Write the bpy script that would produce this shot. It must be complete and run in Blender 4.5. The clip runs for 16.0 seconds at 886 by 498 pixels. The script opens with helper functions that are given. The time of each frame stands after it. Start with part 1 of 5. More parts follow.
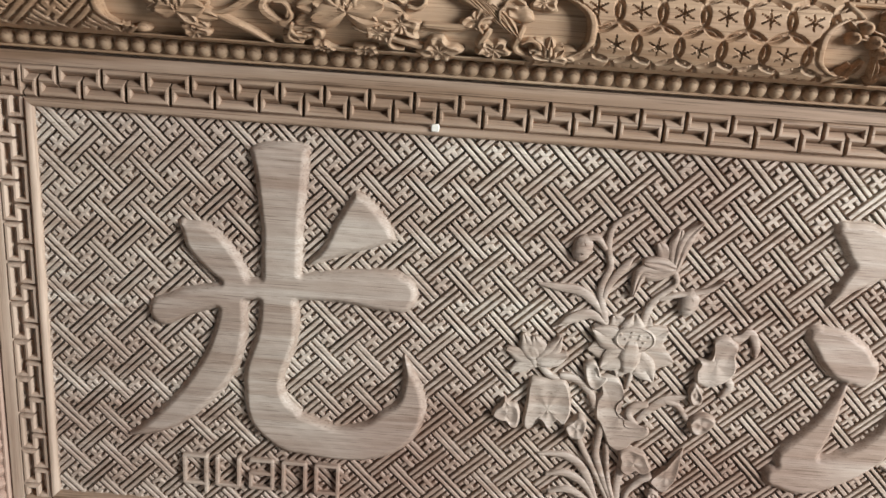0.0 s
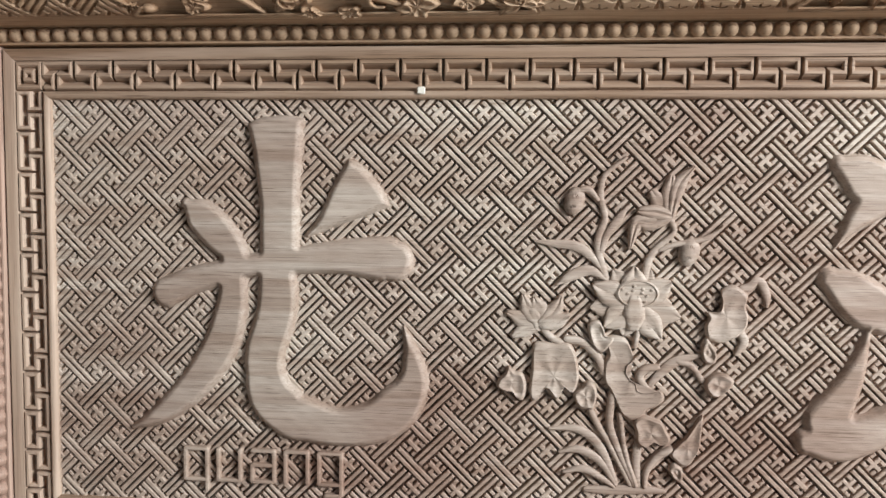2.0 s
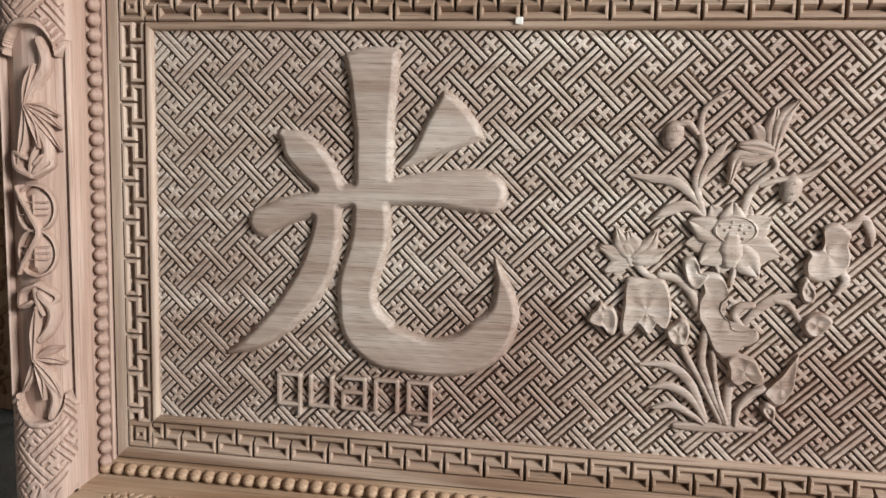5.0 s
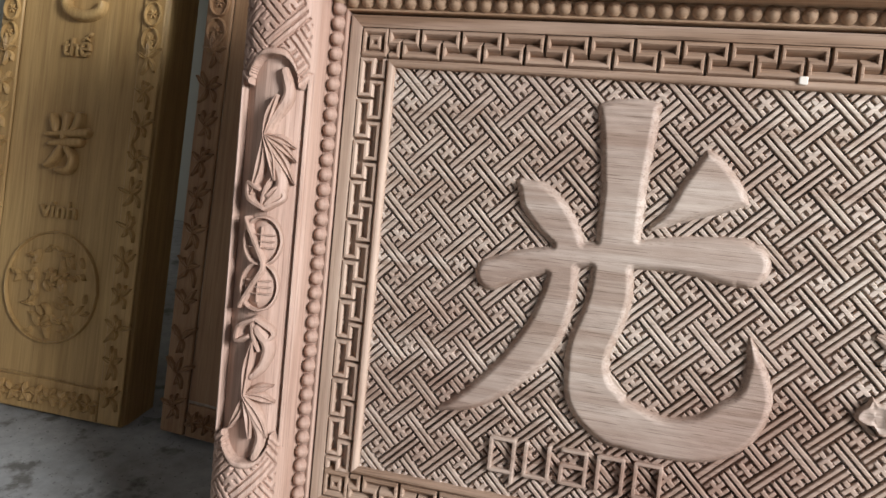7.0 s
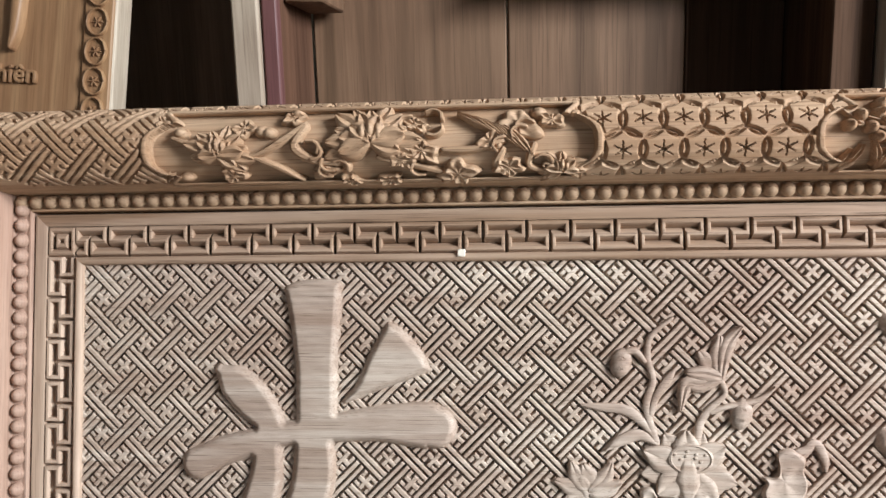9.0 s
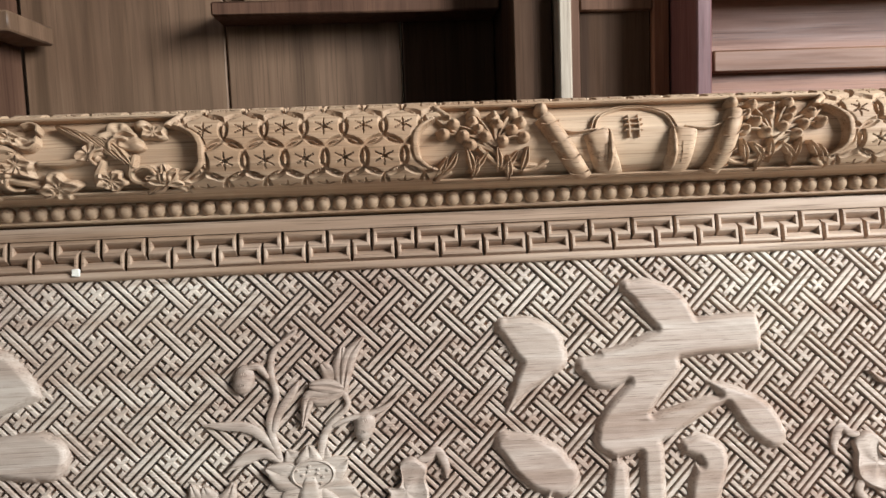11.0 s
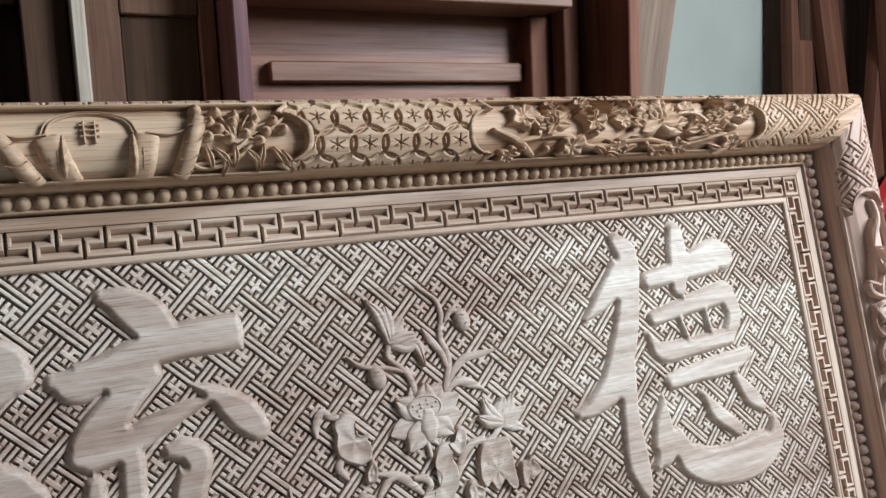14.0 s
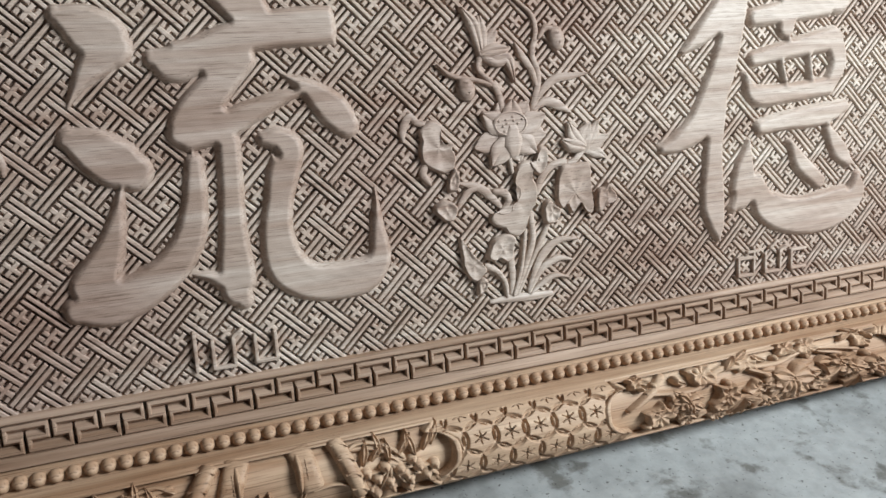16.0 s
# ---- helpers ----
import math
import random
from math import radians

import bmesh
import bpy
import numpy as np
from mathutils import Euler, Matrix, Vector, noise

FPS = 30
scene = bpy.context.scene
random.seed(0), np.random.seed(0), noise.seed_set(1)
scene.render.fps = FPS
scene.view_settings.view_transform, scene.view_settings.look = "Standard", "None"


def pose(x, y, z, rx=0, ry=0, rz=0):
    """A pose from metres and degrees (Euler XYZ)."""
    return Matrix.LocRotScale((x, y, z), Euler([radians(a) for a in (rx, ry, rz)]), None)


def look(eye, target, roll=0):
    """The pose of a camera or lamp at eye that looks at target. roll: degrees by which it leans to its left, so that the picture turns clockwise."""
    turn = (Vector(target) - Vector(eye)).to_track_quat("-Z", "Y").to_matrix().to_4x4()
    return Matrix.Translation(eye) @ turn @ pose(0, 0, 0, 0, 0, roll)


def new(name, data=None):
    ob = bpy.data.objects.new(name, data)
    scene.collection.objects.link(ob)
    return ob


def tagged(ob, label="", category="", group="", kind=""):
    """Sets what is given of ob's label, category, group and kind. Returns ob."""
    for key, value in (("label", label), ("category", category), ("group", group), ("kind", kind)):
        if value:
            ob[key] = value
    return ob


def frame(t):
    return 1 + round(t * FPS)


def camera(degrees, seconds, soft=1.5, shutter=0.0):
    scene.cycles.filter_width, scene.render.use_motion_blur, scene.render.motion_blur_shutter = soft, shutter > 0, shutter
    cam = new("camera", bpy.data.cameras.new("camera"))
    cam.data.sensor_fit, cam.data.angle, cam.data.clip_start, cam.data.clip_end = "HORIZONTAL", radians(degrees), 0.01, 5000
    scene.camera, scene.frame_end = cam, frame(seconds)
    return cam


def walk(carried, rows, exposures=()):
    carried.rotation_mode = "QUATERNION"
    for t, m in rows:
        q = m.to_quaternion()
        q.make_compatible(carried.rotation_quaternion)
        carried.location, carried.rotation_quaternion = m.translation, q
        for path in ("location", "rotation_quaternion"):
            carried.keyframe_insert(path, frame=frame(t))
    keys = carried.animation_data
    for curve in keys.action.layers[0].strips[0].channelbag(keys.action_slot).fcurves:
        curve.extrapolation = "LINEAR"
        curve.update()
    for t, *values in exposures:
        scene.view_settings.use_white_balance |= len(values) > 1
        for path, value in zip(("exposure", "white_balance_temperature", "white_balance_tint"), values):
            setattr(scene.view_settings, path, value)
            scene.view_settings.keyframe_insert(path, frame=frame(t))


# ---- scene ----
cam = camera(57.5, 16.0)
PATH = [
    (0, (0.447, -0.825, 0.112), (0.409, 1.1, -0.428), 4.1),
    (0.5, (0.459, -0.766, -0.002), (0.393, 1.167, -0.508), 3.5),
    (1, (0.479, -0.764, -0.095), (0.253, 1.211, -0.314), 0.9),
    (1.5, (0.496, -0.825, -0.091), (0.26, 1.156, -0.236), 0.4),
    (2, (0.523, -0.861, -0.098), (0.328, 1.125, -0.239), 0.6),
    (2.5, (0.542, -0.856, -0.1), (0.39, 1.133, -0.246), 0.2),
    (3, (0.536, -0.853, -0.108), (0.392, 1.133, -0.291), 1.1),
    (3.2, (0.522, -0.861, -0.114), (0.352, 1.123, -0.31), 1.4),
    (5.3, (0.472, -0.872, -0.13), (0.147, 1.087, -0.367), 1.3),
    (5.5, (0.461, -0.873, -0.126), (0.135, 1.086, -0.358), 1.3),
    (6, (0.405, -0.864, -0.126), (-0.072, 1.068, -0.33), 2.3),
    (6.5, (0.341, -0.856, -0.128), (-0.237, 1.05, -0.311), 4.3),
    (7, (0.314, -0.846, -0.126), (-0.23, 1.072, -0.276), 5.6),
    (7.5, (0.334, -0.858, -0.101), (-0.197, 1.069, -0.165), 4.8),
    (8, (0.369, -0.86, -0.079), (-0.115, 1.079, -0.007), 3.7),
    (8.5, (0.413, -0.86, -0.053), (0.095, 1.112, 0.065), 1.4),
    (9, (0.469, -0.848, -0.032), (0.294, 1.142, 0.074), -0.4),
    (9.2, (0.496, -0.838, -0.036), (0.386, 1.156, 0.085), -0.4),
    (11.3, (0.782, -0.834, -0.087), (0.956, 1.142, 0.17), -3.6),
    (11.5, (0.815, -0.845, -0.083), (1.042, 1.124, 0.181), -4.1),
    (12, (0.86, -0.857, -0.081), (1.298, 1.074, 0.205), -5.6),
    (12.5, (0.886, -0.876, -0.079), (1.494, 1.003, 0.236), -7.2),
    (13, (0.91, -0.891, -0.072), (1.664, 0.943, 0.194), -7.8),
    (13.5, (0.924, -0.896, -0.089), (1.756, 0.902, 0.187), -8.2),
    (14, (0.93, -0.892, -0.109), (1.806, 0.896, 0.075), -8.4),
    (14.5, (0.931, -0.905, -0.123), (1.833, 0.877, -0.008), -9.1),
    (15, (0.932, -0.893, -0.147), (1.748, 0.931, -0.235), -8.5),
    (15.5, (0.92, -0.883, -0.158), (1.679, 0.948, -0.43), -6.5),
    (16, (0.891, -0.871, -0.162), (1.582, 0.968, -0.54), -3.7),
]
LEAN = 13.0
BASE = pose(0, 0, 0.606, -LEAN, 0, 0)
EXPOSURES = [(0, -0.06, 6400, 9), (3.0, -0.04, 6400, 10), (5.5, -0.04, 6450, 12), (7.5, 0.2, 6500, 16), (9.0, 0.2, 6400, 11), (11.5, -0.1, 6200, 8),
             (12.5, -0.33, 5850, 7), (13.5, -0.5, 5750, 6), (14.5, -0.6, 5650, 5), (16.0, -0.66, 6100, 8)]
walk(cam, [(t, BASE @ look(eye, target, roll)) for t, eye, target, roll in PATH], EXPOSURES)

# ---- world and light ----
world = bpy.data.worlds.new("world")
scene.world = world
world.use_nodes = True
sky = world.node_tree.nodes.new("ShaderNodeTexSky")
sky.sky_type, sky.sun_disc = "NISHITA", False
sky.sun_elevation, sky.sun_rotation = radians(40), radians(120)
background = world.node_tree.nodes["Background"]
background.inputs[1].default_value = 0.1
world.node_tree.links.new(sky.outputs[0], background.inputs[0])


def area_light(name, m, w, h, power, colour):
    data = bpy.data.lights.new(name, "AREA")
    data.shape, data.size, data.size_y, data.energy, data.color = "RECTANGLE", w, h, power, colour
    ob = new(name, data)
    ob.matrix_world = m
    return ob


# side-window daylight, lamp set inside the room, and added front fill at the doorway
area_light("window_light", look((2.92, -1.42, 1.7), (1.0, -0.1, 0.42)), 0.9, 1.1, 222, (0.86, 0.95, 1.0))
area_light("front_fill_light", look((0.2, -4.1, 1.6), (0.8, 0, 0.7)), 2.0, 2.2, 4.5, (1.0, 0.94, 0.88))

# ---- materials ----


def mat(name):
    m = bpy.data.materials.new(name)
    m.use_nodes = True
    return m, m.node_tree, m.node_tree.nodes["Principled BSDF"]


def node(tree, kind, **values):
    n = tree.nodes.new(kind)
    for key, value in values.items():
        n.inputs[key.replace("_", " ")].default_value = value
    return n


def ramp(tree, source, stops):
    n = tree.nodes.new("ShaderNodeValToRGB")
    n.color_ramp.elements[0].position, n.color_ramp.elements[0].color = stops[0][0], (*stops[0][1], 1)
    n.color_ramp.elements[1].position, n.color_ramp.elements[1].color = stops[-1][0], (*stops[-1][1], 1)
    for place, colour in stops[1:-1]:
        n.color_ramp.elements.new(place).color = (*colour, 1)
    tree.links.new(source, n.inputs[0])
    return n.outputs[0]


def mixed(tree, a, b, factor, kind="MULTIPLY"):
    n = tree.nodes.new("ShaderNodeMix")
    n.data_type, n.blend_type = "RGBA", kind
    n.inputs[0].default_value = 1.0
    if isinstance(factor, float):
        n.inputs[0].default_value = factor
    else:
        tree.links.new(factor, n.inputs[0])
    tree.links.new(a, n.inputs[6])
    if isinstance(b, tuple):
        n.inputs[7].default_value = (*b, 1)
    else:
        tree.links.new(b, n.inputs[7])
    return n.outputs[2]


def wood(name, dark, light, along="x", rough=0.62, streak=1.0, bump=0.25, vein=0.5, tint=None, gloss=0.3):
    """Bare wood: long fibres along one axis, dark pores, broad stains."""
    m, tree, bsdf = mat(name)
    link = tree.links.new
    coord = tree.nodes.new("ShaderNodeTexCoord")

    def stretched(long, cross):
        n = tree.nodes.new("ShaderNodeMapping")
        n.inputs["Scale"].default_value = (long, cross, cross) if along == "x" else (cross, cross, long)
        link(coord.outputs["Object"], n.inputs[0])
        return n.outputs[0]

    fibre = node(tree, "ShaderNodeTexNoise", Scale=1.0, Detail=6.0, Roughness=0.65, Distortion=0.4)
    link(stretched(7 * streak, 170 * streak), fibre.inputs["Vector"])
    rings = node(tree, "ShaderNodeTexNoise", Scale=1.0, Detail=3.0, Roughness=0.5, Distortion=1.2)
    link(stretched(1.4 * streak, 26 * streak), rings.inputs["Vector"])
    stain = node(tree, "ShaderNodeTexNoise", Scale=3.2, Detail=3.0)
    link(coord.outputs["Object"], stain.inputs["Vector"])
    pores = node(tree, "ShaderNodeTexNoise", Scale=1.0, Detail=2.0, Roughness=0.6)
    link(stretched(9 * streak, 640 * streak), pores.inputs["Vector"])
    base = ramp(tree, rings.outputs["Fac"], [(0.34, dark), (0.68, light)])
    fine = ramp(tree, fibre.outputs["Fac"], [(0.3, (0.7, 0.66, 0.63)), (0.62, (1.06, 1.05, 1.04))])
    colour = mixed(tree, base, fine, 0.8)
    colour = mixed(tree, colour, ramp(tree, pores.outputs["Fac"], [(0.33, (0.45, 0.4, 0.36)), (0.42, (1, 1, 1))]), vein)
    colour = mixed(tree, colour, ramp(tree, stain.outputs["Fac"], [(0.35, tint or (0.86, 0.78, 0.74)), (0.62, (1.05, 1.03, 1.0))]), 0.8)
    link(colour, bsdf.inputs["Base Color"])
    link(ramp(tree, fibre.outputs["Fac"], [(0.3, (rough + 0.1,) * 3), (0.7, (rough - 0.08,) * 3)]), bsdf.inputs["Roughness"])
    bsdf.inputs["Specular IOR Level"].default_value = gloss
    b = node(tree, "ShaderNodeBump", Strength=bump, Distance=0.0012)
    link(fibre.outputs["Fac"], b.inputs["Height"])
    link(b.outputs[0], bsdf.inputs["Normal"])
    return m


def plaster(name, colour, stain_colour):
    m, tree, bsdf = mat(name)
    coord = tree.nodes.new("ShaderNodeTexCoord")
    big = node(tree, "ShaderNodeTexNoise", Scale=1.7, Detail=5.0)
    small = node(tree, "ShaderNodeTexNoise", Scale=60.0, Detail=4.0)
    for n in (big, small):
        tree.links.new(coord.outputs["Object"], n.inputs["Vector"])
    tree.links.new(ramp(tree, big.outputs["Fac"], [(0.35, stain_colour), (0.65, colour)]), bsdf.inputs["Base Color"])
    bsdf.inputs["Roughness"].default_value = 0.9
    b = node(tree, "ShaderNodeBump", Strength=0.2, Distance=0.002)
    tree.links.new(small.outputs["Fac"], b.inputs["Height"])
    tree.links.new(b.outputs[0], bsdf.inputs["Normal"])
    return m


def concrete(name):
    """Grey cement floor with pits, dark specks and damp stains."""
    m, tree, bsdf = mat(name)
    link = tree.links.new
    coord = tree.nodes.new("ShaderNodeTexCoord")
    made = []
    for scale, detail in ((4.0, 6.0), (45.0, 6.0), (150.0, 3.0), (14.0, 5.0)):
        n = node(tree, "ShaderNodeTexNoise", Scale=scale, Detail=detail, Roughness=0.6)
        link(coord.outputs["Object"], n.inputs["Vector"])
        made.append(n.outputs["Fac"])
    colour = ramp(tree, made[0], [(0.32, (0.14, 0.13, 0.115)), (0.48, (0.265, 0.255, 0.235)), (0.7, (0.345, 0.335, 0.31))])
    colour = mixed(tree, colour, ramp(tree, made[1], [(0.3, (0.72, 0.72, 0.72)), (0.6, (1.05, 1.05, 1.05))]), 0.7)
    colour = mixed(tree, colour, ramp(tree, made[2], [(0.32, (0.16, 0.13, 0.11)), (0.37, (1, 1, 1))]), 0.8)
    colour = mixed(tree, colour, ramp(tree, made[3], [(0.36, (0.30, 0.27, 0.23)), (0.44, (1, 1, 1))]), 0.8)
    link(colour, bsdf.inputs["Base Color"])
    bsdf.inputs["Roughness"].default_value = 0.7
    b = node(tree, "ShaderNodeBump", Strength=0.5, Distance=0.003)
    link(made[1], b.inputs["Height"])
    link(b.outputs[0], bsdf.inputs["Normal"])
    return m


def plain(name, colour, rough=0.6):
    m, tree, bsdf = mat(name)
    coord = tree.nodes.new("ShaderNodeTexCoord")
    n = node(tree, "ShaderNodeTexNoise", Scale=40.0, Detail=4.0)
    tree.links.new(coord.outputs["Object"], n.inputs["Vector"])
    tree.links.new(ramp(tree, n.outputs["Fac"], [(0.3, tuple(c * 0.8 for c in colour)), (0.7, colour)]), bsdf.inputs["Base Color"])
    bsdf.inputs["Roughness"].default_value = rough
    return m


WOOD_FIELD = wood("fret_wood", (0.385, 0.285, 0.22), (0.56, 0.475, 0.395), bump=0.4, vein=0.7, tint=(0.64, 0.49, 0.44))
WOOD_STROKE = wood("stroke_wood", (0.335, 0.245, 0.19), (0.49, 0.405, 0.34), rough=0.55, streak=1.5, bump=0.5, vein=0.8, tint=(0.70, 0.57, 0.52), gloss=0.22)
WOOD_RAIL = wood("rail_wood", (0.325, 0.198, 0.118), (0.50, 0.355, 0.24), bump=0.45, vein=0.75, tint=(0.78, 0.66, 0.56))
WOOD_STILE = wood("stile_wood", (0.37, 0.235, 0.175), (0.49, 0.345, 0.275), along="z", bump=0.3)
WOOD_GOLD = wood("golden_wood", (0.38, 0.235, 0.09), (0.51, 0.335, 0.14), along="z", rough=0.45, vein=0.35)
WOOD_GOLD_B = wood("brown_plaque_wood", (0.25, 0.135, 0.068), (0.35, 0.21, 0.11), along="z", rough=0.5, vein=0.35)
WOOD_PALE = wood("pale_board_wood", (0.34, 0.27, 0.205), (0.48, 0.40, 0.315), along="z")
WOOD_RED = wood("red_brown_wood", (0.11, 0.043, 0.025), (0.19, 0.08, 0.046), along="z", rough=0.65, streak=0.6, gloss=0.15)
WOOD_RED_X = wood("red_brown_wood_level", (0.15, 0.06, 0.033), (0.25, 0.11, 0.064), along="x", rough=0.5, streak=0.6)
WOOD_PINK = wood("pinkish_board_wood", (0.15, 0.07, 0.04), (0.24, 0.12, 0.072), along="x", rough=0.55, streak=0.6)
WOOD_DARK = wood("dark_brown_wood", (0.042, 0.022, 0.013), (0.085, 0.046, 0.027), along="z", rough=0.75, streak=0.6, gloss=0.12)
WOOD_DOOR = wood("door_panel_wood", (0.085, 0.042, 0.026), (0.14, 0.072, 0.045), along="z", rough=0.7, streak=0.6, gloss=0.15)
WOOD_MID = wood("mid_brown_wood", (0.115, 0.066, 0.038), (0.20, 0.118, 0.072), along="z", rough=0.55, streak=0.5)
# slightly lighter and yellower than the mid brown, for boards above the shelf
WOOD_OCHRE = wood("ochre_board_wood", (0.13, 0.085, 0.05), (0.21, 0.145, 0.088), along="z", rough=0.7, streak=0.5, gloss=0.15)
PURPLE = wood("purplish_edge_wood", (0.11, 0.045, 0.045), (0.17, 0.075, 0.072), along="z", rough=0.5)
FLOOR = concrete("cement_floor")
WALL = plaster("yellowish_plaster", (0.38, 0.365, 0.30), (0.32, 0.305, 0.25))
CEILING = plaster("ceiling_plaster", (0.30, 0.29, 0.28), (0.24, 0.23, 0.22))
GREY_WALL = plaster("bare_cement_render", (0.34, 0.33, 0.31), (0.27, 0.26, 0.25))
RED_CLOTH = plain("red_plastic", (0.55, 0.03, 0.03), 0.4)
VIOLET = plain("violet_plastic", (0.12, 0.04, 0.28), 0.35)
CHIP = plain("pale_wood_chip", (0.75, 0.66, 0.55), 0.8)

# ---- mesh helpers ----


class Build:
    """Gathers vertices and faces for one mesh."""

    def __init__(self):
        self.v, self.f = [], []

    def add(self, verts, faces):
        n = len(self.v)
        self.v.extend(verts)
        self.f.extend([tuple(n + i for i in face) for face in faces])

    def grid(self, rows):
        """A sheet from rows of points, all of one length."""
        n, m = len(rows), len(rows[0])
        self.add([p for row in rows for p in row],
                 [(a * m + b, a * m + b + 1, (a + 1) * m + b + 1, (a + 1) * m + b) for a in range(n - 1) for b in range(m - 1)])

    def box(self, x0, x1, y0, y1, z0, z1, c=0.002):
        """A box with chamfered edges."""
        c = min(c, (x1 - x0) / 3, (y1 - y0) / 3, (z1 - z0) / 3)
        bm = bmesh.new()
        bmesh.ops.create_cube(bm, size=1)
        for p in bm.verts:
            p.co = Vector((x0 if p.co.x < 0 else x1, y0 if p.co.y < 0 else y1, z0 if p.co.z < 0 else z1))
        bmesh.ops.bevel(bm, geom=bm.edges[:], offset=c, segments=1, affect="EDGES")
        bm.verts.index_update()
        self.add([tuple(p.co) for p in bm.verts], [tuple(p.index for p in face.verts) for face in bm.faces])
        bm.free()

    def mesh(self, name, smooth=True):
        me = bpy.data.meshes.new(name)
        me.from_pydata([tuple(p) for p in self.v], [], self.f)
        me.validate()
        bm = bmesh.new()
        bm.from_mesh(me)
        bmesh.ops.recalc_face_normals(bm, faces=bm.faces[:])
        bm.to_mesh(me)
        bm.free()
        if smooth:
            me.shade_smooth()
            me.set_sharp_from_angle(angle=radians(38))
        return me


def part(name, b, material, parent, label="", smooth=True):
    me = b if isinstance(b, bpy.types.Mesh) else b.mesh(name, smooth)
    if not me.materials:
        me.materials.append(material)
    ob = new(name, me)
    ob.parent = parent
    return tagged(ob, label) if label else ob


def thing(name, m, label, category, group="", kind=""):
    ob = new(name)
    ob.empty_display_size = 0.1
    ob.matrix_world = m
    return tagged(ob, label, category, group, kind)


def holder(name, parent, label=""):
    """A part that only gathers its own pieces."""
    ob = new(name)
    ob.empty_display_size = 0.05
    ob.parent = parent
    return tagged(ob, label) if label else ob


def spline(points, step):
    """Points along a smooth curve through the given rows of numbers."""
    p = [Vector(q) for q in points]
    p = [p[0] * 2 - p[1], *p, p[-1] * 2 - p[-2]]
    out = []
    for a, b, c, d in zip(p, p[1:], p[2:], p[3:]):
        n = max(2, int((c.xy - b.xy).length / step) + 1)
        for k in range(n):
            t = k / n
            out.append(0.5 * (2 * b + (c - a) * t + (2 * a - 5 * b + 4 * c - d) * t * t + (3 * b - a - 3 * c + d) * t ** 3))
    out.append(p[-2])
    return out


def ribbon(b, points, height, place, flat=0.55, step=0.004, crease=0.0, across=8, foot=-0.004, cap=0.85, bevel=None):
    """A carved stroke, stem, leaf or petal: rounded across and at both ends, laid on a surface by place(x, z, h). points: x, z, half width in metres."""
    q = spline(points, step)
    w0, w1 = max(q[0].z, 0.0012), max(q[-1].z, 0.0012)
    first, last = (q[0] - q[1]), (q[-1] - q[-2])
    if first.xy.length > 1e-6:
        q[0] = q[0] + first * (w0 * cap / first.xy.length)
        q[0].z = w0
    if last.xy.length > 1e-6:
        q[-1] = q[-1] + last * (w1 * cap / last.xy.length)
        q[-1].z = w1
    # finer columns inside both round ends
    dense = []
    for a, c in zip(q, q[1:]):
        n = 4 if (a is q[0] or c is q[-1]) else 1
        dense += [a.lerp(c, k / n) for k in range(n)]
    q = dense + [q[-1]]
    way = [0.0]
    for a, c in zip(q, q[1:]):
        way.append(way[-1] + (c.xy - a.xy).length)
    total, rows = way[-1], []
    side = None
    for n, p in enumerate(q):
        t = q[min(n + 1, len(q) - 1)].xy - q[max(n - 1, 0)].xy
        if t.length > 1e-7:
            side = Vector((-t.y, t.x)).normalized()
        near = min(way[n] / max(w0 * cap * 1.5, 1e-4), (total - way[n]) / max(w1 * cap * 1.5, 1e-4), 1.0)
        round_end = math.sqrt(max(0.0, 1 - (1 - near) ** 2))
        w = max(p.z, 0.0006) * max(round_end, 0.03) if cap > 0.4 else max(p.z, 0.0006) * (0.9 + 0.1 * round_end)
        row = []
        if bevel:
            flat = max(0.05, 1 - bevel / max(w, bevel))
        for k in range(across + 1):
            u = 2 * k / across - 1
            u = math.copysign(abs(u) ** 0.75, u)
            e = max(0.0, (abs(u) - flat) / (1 - flat))
            lift = math.sqrt(max(0.0, 1 - e * e)) * (0.35 + 0.65 * round_end if near < 1 else 1.0)
            if near <= 0:
                lift = 0.0
            lift -= crease * max(0.0, 1 - abs(u) * 3) * lift
            s = p.xy + side * (u * w)
            row.append(place(s.x, s.y, foot if lift <= 0.001 else height * lift))
        rows.append(row)
    b.grid(rows)


def shape(b, outline, height, place, bevel=0.006, foot=-0.0064, flutes=0, depth=0.12, turn=0.0):
    """A carved pad with a smooth closed outline, domed and rounded at the rim. outline: x, z in metres."""
    n = len(outline)
    q = []
    for k in range(n):
        a, c, d, e = (Vector(outline[(k + j) % n]) for j in (-1, 0, 1, 2))
        for j in range(4):
            t = j / 4
            q.append(0.5 * (2 * c + (d - a) * t + (2 * a - 5 * c + 4 * d - e) * t * t + (3 * c - a - 3 * d + e) * t ** 3))
    mid = sum(q, Vector((0, 0))) / len(q)
    size = sum((p - mid).length for p in q) / len(q)
    rim = min(0.45, bevel / size)
    rows = []
    for r, lift in ((1.0, None), (1.0, 0.35), (1 - rim * 0.3, 0.82), (1 - rim * 0.7, 1.0), (1 - rim, 0.97), ((1 - rim) * 0.8, 0.84), ((1 - rim) * 0.6, 0.76), ((1 - rim) * 0.4, 0.78), ((1 - rim) * 0.2, 0.84), (0.02, 0.86)):
        row = []
        for p in q + q[:1]:
            s = mid + (p - mid) * r
            angle = math.atan2(s.y - mid.y, s.x - mid.x) + turn
            wave = 1 + (depth * math.sin(flutes * angle) * min(1.0, 2 * r) if flutes and lift is not None and r < 1 else 0)
            row.append(place(s.x, s.y, foot if lift is None else height * lift * wave))
        rows.append(row)
    b.grid(rows)


def on_board(x, z, h):
    return (x, -h, z)


